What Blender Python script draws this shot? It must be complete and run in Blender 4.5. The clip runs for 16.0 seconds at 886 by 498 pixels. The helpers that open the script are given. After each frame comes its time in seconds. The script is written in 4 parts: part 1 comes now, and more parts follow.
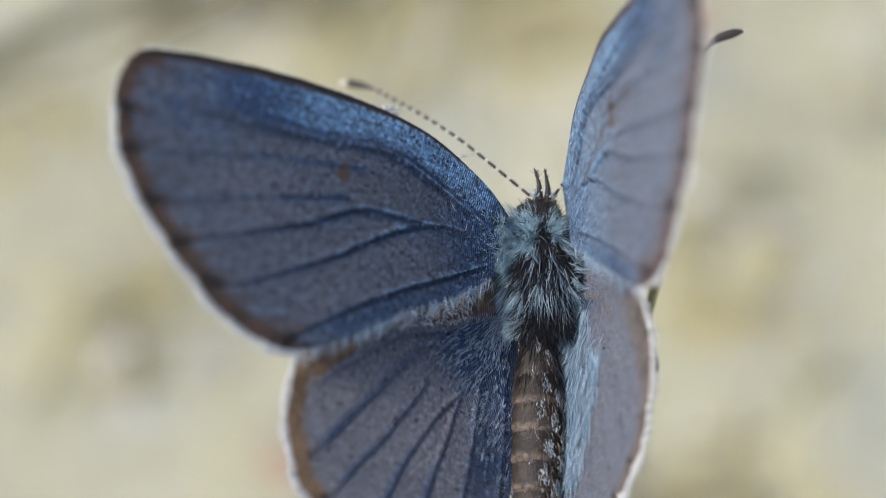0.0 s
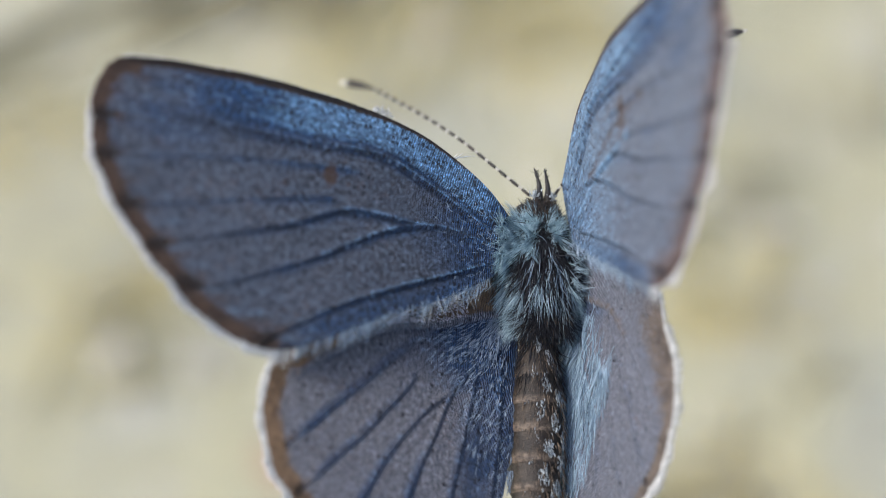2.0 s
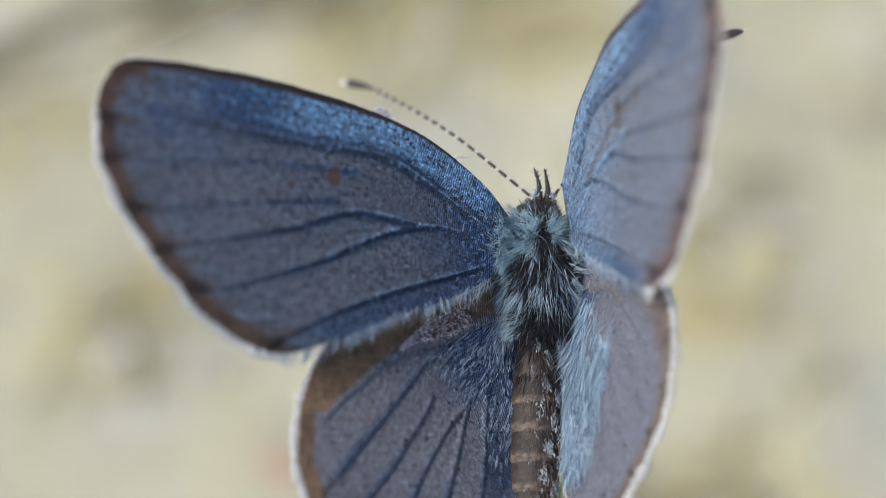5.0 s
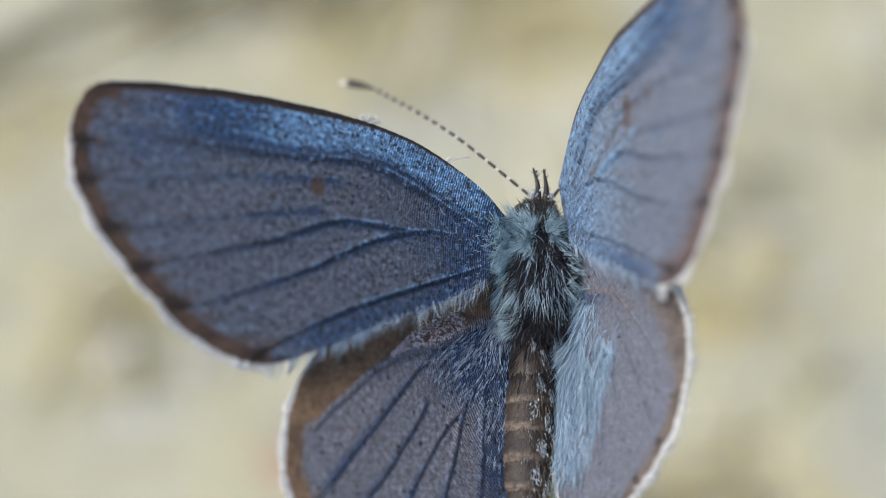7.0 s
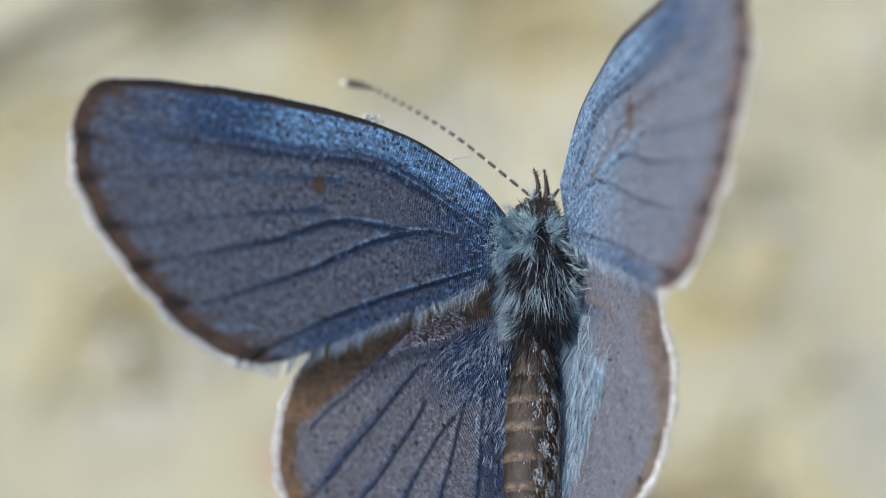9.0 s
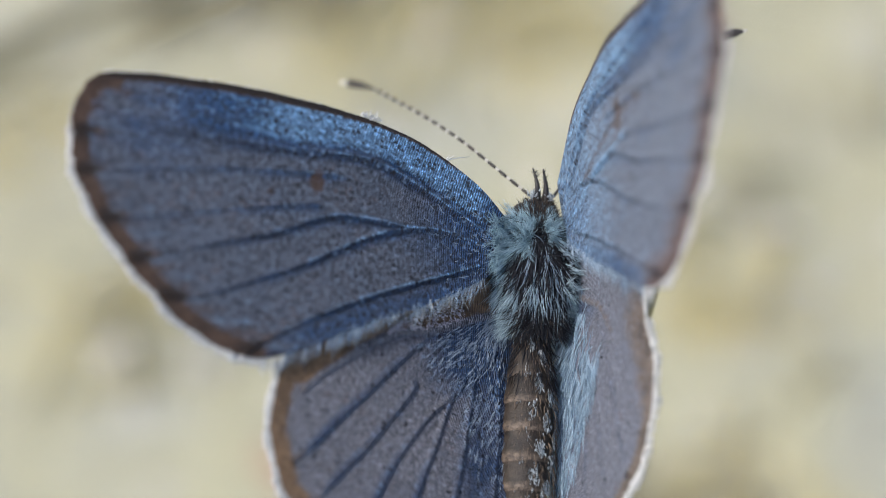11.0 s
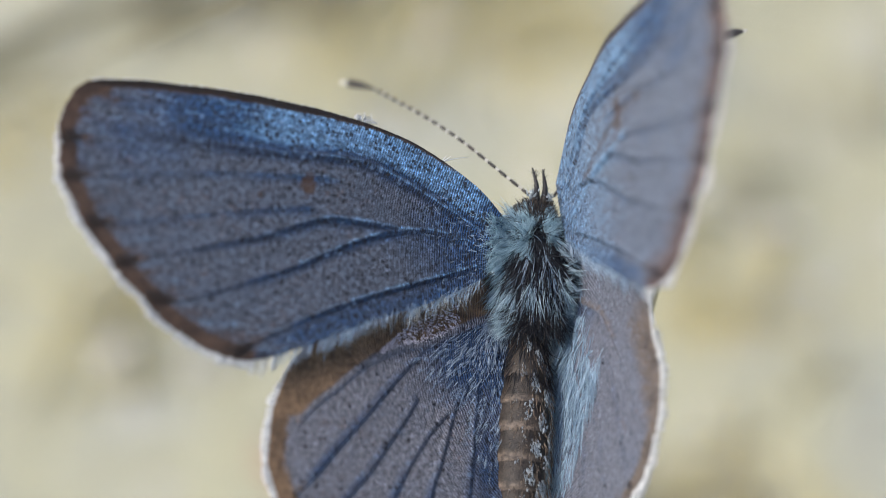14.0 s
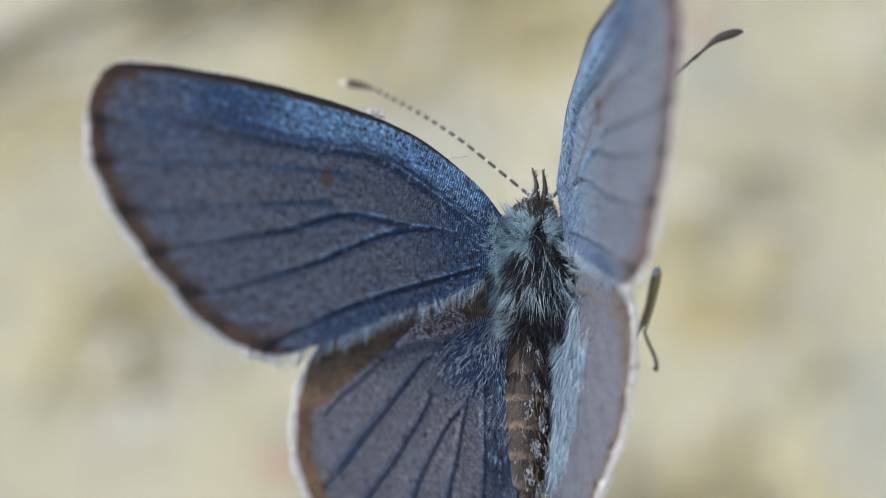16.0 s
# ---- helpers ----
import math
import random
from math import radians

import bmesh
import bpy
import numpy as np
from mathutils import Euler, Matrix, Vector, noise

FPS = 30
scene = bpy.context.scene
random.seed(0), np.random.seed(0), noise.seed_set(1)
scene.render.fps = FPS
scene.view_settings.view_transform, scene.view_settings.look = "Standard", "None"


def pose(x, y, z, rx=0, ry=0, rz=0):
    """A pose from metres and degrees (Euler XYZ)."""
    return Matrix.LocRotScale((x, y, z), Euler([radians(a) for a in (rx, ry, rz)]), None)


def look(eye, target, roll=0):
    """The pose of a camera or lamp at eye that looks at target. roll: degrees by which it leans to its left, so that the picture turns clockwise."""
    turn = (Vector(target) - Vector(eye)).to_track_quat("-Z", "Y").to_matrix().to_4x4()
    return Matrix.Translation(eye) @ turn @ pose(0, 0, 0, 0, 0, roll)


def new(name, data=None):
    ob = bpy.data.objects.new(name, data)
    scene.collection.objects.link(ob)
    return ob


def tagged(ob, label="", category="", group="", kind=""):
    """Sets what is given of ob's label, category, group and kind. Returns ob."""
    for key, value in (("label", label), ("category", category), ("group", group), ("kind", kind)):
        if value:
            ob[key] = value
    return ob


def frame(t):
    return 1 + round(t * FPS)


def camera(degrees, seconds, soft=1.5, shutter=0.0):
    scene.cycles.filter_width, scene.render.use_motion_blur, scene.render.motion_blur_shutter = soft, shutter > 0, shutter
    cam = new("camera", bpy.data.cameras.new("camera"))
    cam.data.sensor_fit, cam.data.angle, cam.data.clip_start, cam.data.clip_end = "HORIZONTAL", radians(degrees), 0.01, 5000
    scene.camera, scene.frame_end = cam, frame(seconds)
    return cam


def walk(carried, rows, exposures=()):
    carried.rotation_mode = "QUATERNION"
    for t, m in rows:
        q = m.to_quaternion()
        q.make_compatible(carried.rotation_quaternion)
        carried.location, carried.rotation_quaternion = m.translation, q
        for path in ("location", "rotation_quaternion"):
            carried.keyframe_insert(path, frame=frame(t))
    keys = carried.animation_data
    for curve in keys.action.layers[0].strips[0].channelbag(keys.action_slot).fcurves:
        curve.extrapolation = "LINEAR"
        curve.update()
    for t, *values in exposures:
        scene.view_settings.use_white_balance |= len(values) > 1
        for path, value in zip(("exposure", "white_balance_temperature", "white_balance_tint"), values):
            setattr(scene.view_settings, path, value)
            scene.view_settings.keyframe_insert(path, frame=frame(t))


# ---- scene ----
# A butterfly at rest on a stem over pale dry ground: everything is a few centimetres large.
U = 1.85e-5             # one unit of the plan of the butterfly, in metres
REACH = 3536 * U        # from the lens to the plane in focus
STEEP = 55.0            # degrees by which the camera looks down
HEIGHT = 0.150          # of the butterfly above the ground
HOME = pose(0, 0, HEIGHT, 90 - STEEP)   # x across, y towards the head, z towards the lens
EYE = HOME @ pose(0, 0, REACH)

cam = camera(25.0, 16.0, 0.8)
cam.data.dof.use_dof = True
cam.data.dof.focus_distance = REACH
cam.data.dof.aperture_fstop = 33
walk(cam, [(0.0, EYE), (16.0, EYE)])

# ---- light ----
SUN_ELEVATION, SUN_TURN = 52.0, -105.0    # degrees; turn from straight ahead, negative to the left
world = bpy.data.worlds.new("world")
scene.world = world
world.use_nodes = True
sky = world.node_tree.nodes.new("ShaderNodeTexSky")
sky.sky_type = "NISHITA"
sky.sun_disc = False
sky.sun_elevation = radians(SUN_ELEVATION)
sky.sun_rotation = radians(SUN_TURN)
sky.air_density, sky.dust_density = 1.0, 2.5
world.node_tree.links.new(sky.outputs["Color"], world.node_tree.nodes["Background"].inputs["Color"])
world.node_tree.nodes["Background"].inputs["Strength"].default_value = 0.10

sun = new("sun", bpy.data.lights.new("sun", "SUN"))
sun.data.energy = 1.2
sun.data.angle = radians(12)
sun.data.color = (1.0, 0.96, 0.90)
sx = math.sin(radians(SUN_TURN)) * math.cos(radians(SUN_ELEVATION))
sy = math.cos(radians(SUN_TURN)) * math.cos(radians(SUN_ELEVATION))
sun.matrix_basis = look((sx, sy, math.sin(radians(SUN_ELEVATION))), (0, 0, 0))
scene.view_settings.exposure = 1.08


# ---- materials ----
class Nodes:
    """A short hand for node materials."""

    def __init__(self, name):
        self.mat = bpy.data.materials.new(name)
        self.mat.use_nodes = True
        self.tree = self.mat.node_tree
        self.bsdf = self.tree.nodes["Principled BSDF"]

    def add(self, kind, **values):
        node = self.tree.nodes.new("ShaderNode" + kind)
        for key, value in values.items():
            node.inputs[key.replace("_", " ")].default_value = value
        return node

    def link(self, out, to, socket):
        self.tree.links.new(out, to.inputs[socket])

    def attr(self, name):
        node = self.add("Attribute")
        node.attribute_name = name
        return node

    def ramp(self, out, *stops):
        node = self.add("ValToRGB")
        els = node.color_ramp.elements
        while len(els) < len(stops):
            els.new(0.5)
        for el, (at, col) in zip(els, stops):
            el.position = at
            el.color = (col, col, col, 1) if isinstance(col, (int, float)) else (*col, 1)
        self.link(out, node, "Fac")
        return node.outputs["Color"]

    def mix(self, fac, a, b, blend="MIX"):
        node = self.add("MixRGB")
        node.blend_type = blend
        for value, socket in ((fac, "Fac"), (a, "Color1"), (b, "Color2")):
            if isinstance(value, (int, float)):
                node.inputs[socket].default_value = value
            elif isinstance(value, tuple):
                node.inputs[socket].default_value = (*value, 1)
            else:
                self.link(value, node, socket)
        return node.outputs["Color"]

    def math(self, op, a, b=0.0):
        node = self.add("Math")
        node.operation = op
        for i, value in enumerate((a, b)):
            if isinstance(value, (int, float)):
                node.inputs[i].default_value = value
            else:
                self.link(value, node, i)
        return node.outputs[0]

    def noise(self, vector, scale, detail=3.0, rough=0.55):
        node = self.add("TexNoise", Scale=scale, Detail=detail, Roughness=rough)
        if vector is not None:
            self.link(vector, node, "Vector")
        return node.outputs["Fac"]

    def bump(self, height, strength, distance):
        node = self.add("Bump", Strength=strength, Distance=distance)
        self.link(height, node, "Height")
        self.link(node.outputs["Normal"], self.bsdf, "Normal")

    def done(self, color, rough=0.6, **values):
        if isinstance(color, tuple):
            self.bsdf.inputs["Base Color"].default_value = (*color, 1)
        else:
            self.link(color, self.bsdf, "Base Color")
        self.bsdf.inputs["Roughness"].default_value = rough
        for key, value in values.items():
            self.bsdf.inputs[key.replace("_", " ")].default_value = value
        return self.mat


def wing_material(name, lost, cell, blue, pale, rim, rough=1.0):
    """Scaled membrane: rows of scales, a blue bloom and painted shade by the veins, worn specks and a brown rim."""
    n = Nodes(name)
    place = n.attr("plan").outputs["Vector"]           # hundreds of plan units
    arcs = n.attr("arcs").outputs["Vector"]            # distance from the root and the angle there
    tone = n.attr("blue").outputs["Fac"]
    edge = n.attr("rim").outputs["Fac"]
    mark = n.attr("mark").outputs["Fac"]
    bright = n.attr("pale").outputs["Fac"]
    vein_shade = n.attr("vein_shade").outputs["Fac"]
    swing = lambda out, gain: n.math("MULTIPLY", n.math("SUBTRACT", out, 0.5), gain)
    soft = n.noise(place, 1.3, 4.0)
    blotch = n.noise(place, 3.4, 5.0, 0.75)
    fine = n.noise(place, 9.0, 3.0)
    clump = n.noise(place, 11.0, 3.0, 0.75)
    grain = n.noise(place, 30.0, 2.0, 0.7)
    # rows of scales lie in arcs round the root
    wave = n.add("TexWave", Scale=6.6, Distortion=4.2, Detail=3.0)
    wave.inputs["Detail Scale"].default_value = 3.0
    n.link(arcs, wave, "Vector")
    rows = wave.outputs["Fac"]
    amount = n.math("ADD", tone, n.math("ADD", swing(soft, 0.9), swing(clump, 0.5)))
    col = n.mix(n.ramp(amount, (0.10, 0.0), (0.90, 1.0)), cell, blue)
    lean = n.add("VectorMath")
    lean.operation = "MULTIPLY"
    lean.inputs[1].default_value = (0.9, 4.5, 1.0)
    n.link(place, lean, 0)
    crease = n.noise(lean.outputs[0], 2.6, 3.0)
    # sheen of the leading edge and highlights on vein crests, mixed in as pale blue
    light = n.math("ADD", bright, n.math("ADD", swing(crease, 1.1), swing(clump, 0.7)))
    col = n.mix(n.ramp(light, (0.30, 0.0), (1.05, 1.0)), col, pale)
    # brownish worn clouds and flecks
    col = n.mix(n.ramp(blotch, (0.46, 0.0), (0.72, 0.42)), col, (0.078, 0.068, 0.072))
    fleck = n.math("MULTIPLY", n.ramp(n.noise(place, 6.0, 4.0, 0.8), (0.53, 0.0), (0.62, 0.65)), n.ramp(n.noise(place, 1.1, 3.0), (0.49, 0.0), (0.62, 0.8)))
    fleck = n.math("MULTIPLY", fleck, n.math("SUBTRACT", 1.0, tone))
    col = n.mix(fleck, col, (0.115, 0.064, 0.042))
    # shade in the crease below each vein, painted as near-black navy
    col = n.mix(n.math("MULTIPLY", vein_shade, n.ramp(clump, (0.30, 0.95), (0.70, 0.5))), col, (0.005, 0.015, 0.042))
    far = n.add("SeparateXYZ")
    n.link(arcs, far, "Vector")
    near = n.ramp(n.math("MULTIPLY", far.outputs[0], 0.1), (0.42, 1.0 * rough), (0.90, 0.40 * rough))
    near = n.math("MULTIPLY", near, n.math("SUBTRACT", 1.0, n.math("MULTIPLY", bright, 0.45)))
    col = n.mix(near, col, n.ramp(rows, (0.24, 0.03), (0.85, 1.85)), "MULTIPLY")
    col = n.mix(0.85 * rough, col, n.ramp(clump, (0.30, 0.10), (0.50, 0.95), (0.70, 2.1)), "MULTIPLY")
    col = n.mix(0.5 * rough, col, n.ramp(grain, (0.3, 0.4), (0.7, 1.6)), "MULTIPLY")
    # single scales: some lost and dark, some with a glint painted on
    cells = n.add("TexVoronoi", Scale=11.0)
    warp = n.add("TexNoise", Scale=14.0, Detail=2.0)
    n.link(place, warp, "Vector")
    shove = n.add("VectorMath")
    shove.operation = "MULTIPLY_ADD"
    n.link(warp.outputs["Color"], shove, 0)
    shove.inputs[1].default_value = (0.10, 0.10, 0.0)
    n.link(place, shove, 2)
    n.link(shove.outputs[0], cells, "Vector")
    pick = n.add("SeparateColor")
    n.link(cells.outputs["Color"], pick, "Color")
    dot = n.ramp(cells.outputs["Distance"], (0.28, 1.0), (0.48, 0.0))
    crowd = n.math("ADD", n.math("MULTIPLY", tone, 0.36), n.math("MULTIPLY", n.noise(place, 2.3, 2.0), lost))
    glint = n.math("MULTIPLY", n.math("MULTIPLY", n.math("GREATER_THAN", pick.outputs[1], 0.70), dot), n.math("ADD", n.math("MULTIPLY", tone, 0.40), 0.05))
    col = n.mix(glint, col, (0.28, 0.42, 0.62))
    speck = n.math("MULTIPLY", n.math("LESS_THAN", pick.outputs[0], crowd), dot)
    col = n.mix(n.math("MULTIPLY", speck, 0.92), col, (0.006, 0.006, 0.010))
    col = n.mix(n.ramp(n.math("ADD", mark, n.math("ADD", swing(grain, 0.8), swing(blotch, 1.6))), (0.42, 0.0), (0.72, 0.85)), col, (0.070, 0.038, 0.022))
    rim_col = n.mix(n.ramp(n.noise(place, 2.6, 3.0), (0.45, 0.0), (0.65, 0.7)), rim, tuple(0.35 * c for c in rim))
    rim_col = n.mix(0.7, rim_col, n.ramp(clump, (0.28, 0.4), (0.74, 1.7)), "MULTIPLY")
    ends = n.attr("ends").outputs["Fac"]
    rim_col = n.mix(n.ramp(n.math("ADD", ends, swing(fine, 0.8)), (0.25, 0.0), (0.75, 0.9)), rim_col, tuple(0.16 * c for c in rim))
    col = n.mix(n.ramp(n.math("ADD", edge, swing(fine, 0.9)), (0.25, 0.0), (0.72, 1.0)), col, rim_col)
    height = n.math("ADD", n.math("MULTIPLY", rows, 0.6), n.math("ADD", n.math("MULTIPLY", grain, 0.5), clump))
    height = n.math("ADD", height, n.math("MULTIPLY", n.math("MULTIPLY", crease, bright), 5.0))
    n.bump(height, 0.9, 3.5 * U)
    n.bsdf.inputs["Sheen Tint"].default_value = (0.60, 0.70, 0.95, 1)
    return n.done(col, 0.55, Specular_IOR_Level=0.25, Sheen_Weight=0.11, Sheen_Roughness=0.4)


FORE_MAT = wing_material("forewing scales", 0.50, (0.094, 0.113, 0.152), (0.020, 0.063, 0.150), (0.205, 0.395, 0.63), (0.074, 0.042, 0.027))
HIND_MAT = wing_material("hindwing scales", 0.07, (0.178, 0.180, 0.206), (0.018, 0.050, 0.118), (0.17, 0.28, 0.46), (0.190, 0.118, 0.066), 0.72)


# lit copies for the raised right wings: glancing sheen and backlit rim in the colours
FORE_LIT = wing_material("forewing scales with painted glancing light", 0.22, (0.142, 0.168, 0.220), (0.024, 0.068, 0.160), (0.20, 0.35, 0.54), (0.125, 0.076, 0.058), 0.85)
HIND_LIT = wing_material("hindwing scales with painted glancing light", 0.04, (0.165, 0.176, 0.212), (0.030, 0.062, 0.130), (0.20, 0.31, 0.46), (0.165, 0.128, 0.100), 0.5)


def island_material(name, dark, light, rough=0.5, **values):
    n = Nodes(name)
    geo = n.add("NewGeometry")
    col = n.ramp(geo.outputs["Random Per Island"], (0.0, dark), (1.0, light))
    return n.done(col, rough, **values)


VEIN_MAT = island_material("vein", (0.045, 0.065, 0.115), (0.060, 0.085, 0.150), 0.5)
VEIN_LIGHT = island_material("pale vein", (0.085, 0.120, 0.190), (0.11, 0.155, 0.24), 0.5)
VEIN_GREY = island_material("grey vein", (0.12, 0.13, 0.16), (0.15, 0.16, 0.19), 0.6)
VEIN_PALE = island_material("whitish vein", (0.15, 0.24, 0.37), (0.22, 0.33, 0.47), 0.4)
VEIN_BROWN = island_material("brown vein", (0.030, 0.018, 0.014), (0.05, 0.03, 0.02), 0.5)
HAIR_PALE = island_material("pale hair", (0.06, 0.13, 0.19), (0.52, 0.68, 0.76), 0.4)
HAIR_BLUE = island_material("blue hair", (0.13, 0.21, 0.32), (0.50, 0.62, 0.74), 0.4)
HAIR_LILAC = island_material("lilac hair", (0.06, 0.11, 0.20), (0.42, 0.51, 0.61), 0.45)
HAIR_SOFT = island_material("grey-blue hair", (0.14, 0.22, 0.31), (0.40, 0.54, 0.66), 0.5)
HAIR_COLLAR = island_material("collar hair", (0.13, 0.24, 0.31), (0.50, 0.69, 0.78), 0.5)
HAIR_CREAM = island_material("cream hair", (0.20, 0.23, 0.25), (0.60, 0.61, 0.58), 0.45)
HAIR_DARK = island_material("dark hair", (0.003, 0.003, 0.005), (0.040, 0.042, 0.050), 0.55, Specular_IOR_Level=0.2)
HAIR_BROWN = island_material("brown hair", (0.03, 0.02, 0.014), (0.22, 0.16, 0.11), 0.5)
BROWN_DARK = island_material("dark brown hair", (0.012, 0.008, 0.006), (0.09, 0.062, 0.04), 0.5)
FRINGE_BLUE = island_material("grey-blue fringe", (0.13, 0.18, 0.26), (0.40, 0.47, 0.54), 0.6)
FRINGE_MAT = island_material("fringe scales", (0.46, 0.47, 0.47), (0.78, 0.78, 0.76), 0.6)


def cuticle():
    n = Nodes("cuticle")
    c = n.add("TexCoord").outputs["Object"]
    a = n.noise(c, 9000.0, 4.0)
    n.bump(a, 0.5, 3 * U)
    return n.done(n.ramp(a, (0.3, (0.006, 0.006, 0.008)), (0.75, (0.035, 0.028, 0.024))), 0.45)


def abdomen_scales():
    n = Nodes("abdomen scales")
    c = n.add("TexCoord").outputs["Object"]
    ring = n.attr("ring").outputs["Fac"]
    a = n.noise(c, 2200.0, 4.0)
    b = n.noise(c, 22000.0, 2.0)
    col = n.ramp(a, (0.3, (0.008, 0.006, 0.005)), (0.7, (0.055, 0.040, 0.028)))
    col = n.mix(n.ramp(ring, (0.30, 0.0), (0.95, 1.0)), col, n.ramp(n.noise(c, 5200.0, 3.0), (0.35, (0.045, 0.032, 0.024)), (0.65, (0.20, 0.150, 0.110))))
    col = n.mix(0.5, col, n.ramp(b, (0.3, 0.4), (0.7, 1.5)), "MULTIPLY")
    n.bump(b, 0.6, 3 * U)
    return n.done(col, 0.5)


CUTICLE = cuticle()
ABDOMEN_MAT = abdomen_scales()
SCALE_LILAC = island_material("lilac scales", (0.34, 0.31, 0.35), (0.72, 0.68, 0.74), 0.5)
WHITE_SCALE = island_material("white scales", (0.16, 0.19, 0.21), (0.48, 0.53, 0.56), 0.5)
ANT_DARK = island_material("dark antenna ring", (0.020, 0.016, 0.014), (0.06, 0.048, 0.040), 0.4)
ANT_PALE = island_material("pale antenna ring", (0.45, 0.43, 0.38), (0.6, 0.58, 0.52), 0.5)
EYE_MAT = island_material("eye", (0.015, 0.012, 0.010), (0.015, 0.012, 0.010), 0.4)


def leg_material():
    n = Nodes("leg")
    c = n.add("TexCoord").outputs["Object"]
    a = n.noise(c, 6000.0, 3.0)
    n.bump(a, 0.4, 2 * U)
    return n.done(n.ramp(a, (0.3, (0.022, 0.020, 0.016)), (0.7, (0.070, 0.062, 0.045))), 0.5)


def stem_material():
    n = Nodes("stem")
    c = n.add("TexCoord").outputs["Object"]
    a = n.noise(c, 700.0, 4.0)
    n.bump(a, 0.3, 6 * U)
    return n.done(n.ramp(a, (0.3, (0.22, 0.23, 0.020)), (0.7, (0.36, 0.36, 0.035))), 0.45)


LEG_MAT = leg_material()
LEG_OLIVE = island_material("olive leg", (0.24, 0.19, 0.05), (0.28, 0.23, 0.08), 0.5)
LEG_BROWN = island_material("brown leg", (0.15, 0.12, 0.045), (0.18, 0.15, 0.06), 0.5)
STEM_MAT = stem_material()


def ground_material():
    n = Nodes("dry ground")
    c = n.add("TexCoord").outputs["Object"]
    big = n.noise(c, 45.0, 3.0)
    mid = n.noise(c, 160.0, 4.0)
    fine = n.noise(c, 1400.0, 4.0, 0.7)
    col = n.ramp(big, (0.36, (0.412, 0.412, 0.335)), (0.52, (0.458, 0.430, 0.275)), (0.66, (0.450, 0.440, 0.352)))
    col = n.mix(n.ramp(n.noise(c, 90.0, 3.0), (0.38, 0.45), (0.56, 0.0)), col, (0.33, 0.31, 0.22))
    col = n.mix(0.5, col, n.ramp(fine, (0.3, 0.6), (0.7, 1.3)), "MULTIPLY")
    n.bump(n.math("ADD", mid, n.math("MULTIPLY", fine, 0.3)), 0.6, 0.002)
    return n.done(col, 0.9)


GROUND_MAT = ground_material()
PEBBLE_MAT = island_material("pale pebbles", (0.42, 0.40, 0.34), (0.66, 0.63, 0.56), 0.85)
STRAW_MAT = island_material("straw", (0.42, 0.36, 0.17), (0.56, 0.49, 0.26), 0.7)
TWIG_MAT = island_material("dry twig", (0.17, 0.15, 0.085), (0.235, 0.21, 0.125), 0.8)
PINK_MAT = island_material("reddish pebbles", (0.37, 0.255, 0.175), (0.44, 0.31, 0.22), 0.85)


# ---- builders ----
def mesh_ob(name, verts, faces, mats, parent=None, label="", smooth=True, slots=None):
    me = bpy.data.meshes.new(name)
    me.from_pydata([tuple(v) for v in verts], [], [tuple(f) for f in faces])
    for m in mats if isinstance(mats, (list, tuple)) else [mats]:
        me.materials.append(m)
    me.polygons.foreach_set("use_smooth", [smooth] * len(me.polygons))
    if slots is not None:
        me.polygons.foreach_set("material_index", slots)
    me.update()
    ob = new(name, me)
    if parent:
        ob.parent = parent
    if label:
        ob["label"] = label
    return ob


def curve_through(ctrl, n):
    """n points of a smooth line through the control points."""
    p = np.array(ctrl, float)
    q = np.vstack([2 * p[0] - p[1], p, 2 * p[-1] - p[-2]])
    t = np.linspace(0, len(p) - 1 - 1e-9, n)
    i = t.astype(int)
    f = (t - i)[:, None]
    a, b, c, d = q[i], q[i + 1], q[i + 2], q[i + 3]
    return 0.5 * (2 * b + (c - a) * f + (2 * a - 5 * b + 4 * c - d) * f ** 2 + (3 * b - a - 3 * c + d) * f ** 3)


def even(points, step):
    """The line walked in even steps."""
    d = np.r_[0, np.cumsum(np.linalg.norm(np.diff(points, axis=0), axis=1))]
    s = np.linspace(0, d[-1], max(2, int(d[-1] / step)))
    return np.stack([np.interp(s, d, points[:, k]) for k in range(points.shape[1])], 1)


def nearest(p, line):
    out = np.empty(len(p))
    for k in range(0, len(p), 4000):
        out[k:k + 4000] = np.sqrt(((p[k:k + 4000, None, :] - line[None]) ** 2).sum(2)).min(1)
    return out


def frames_along(path):
    """Tangent and two normals at each point of a path."""
    t = np.gradient(path, axis=0)
    t /= np.linalg.norm(t, axis=1)[:, None] + 1e-12
    ref = np.where(np.abs(t[:, 2:3]) > 0.9, [[1.0, 0, 0]], [[0, 0, 1.0]])
    a = np.cross(t, ref)
    a /= np.linalg.norm(a, axis=1)[:, None]
    return t, a, np.cross(a, t)


def tube(path, radii, sides=8):
    """Vertices and faces of a closed tapered tube, in plan units."""
    path, radii = np.asarray(path, float), np.asarray(radii, float)
    t, a, b = frames_along(path)
    ang = np.arange(sides) * 2 * math.pi / sides
    ring = a[:, None] * np.cos(ang)[None, :, None] + b[:, None] * np.sin(ang)[None, :, None]
    v = (path[:, None] + ring * radii[:, None, None]).reshape(-1, 3)
    faces = []
    for k in range(len(path) - 1):
        for j in range(sides):
            j2 = (j + 1) % sides
            faces.append((k * sides + j, k * sides + j2, (k + 1) * sides + j2, (k + 1) * sides + j))
    faces.append(tuple(range(sides))[::-1])
    faces.append(tuple((len(path) - 1) * sides + j for j in range(sides)))
    return v, faces


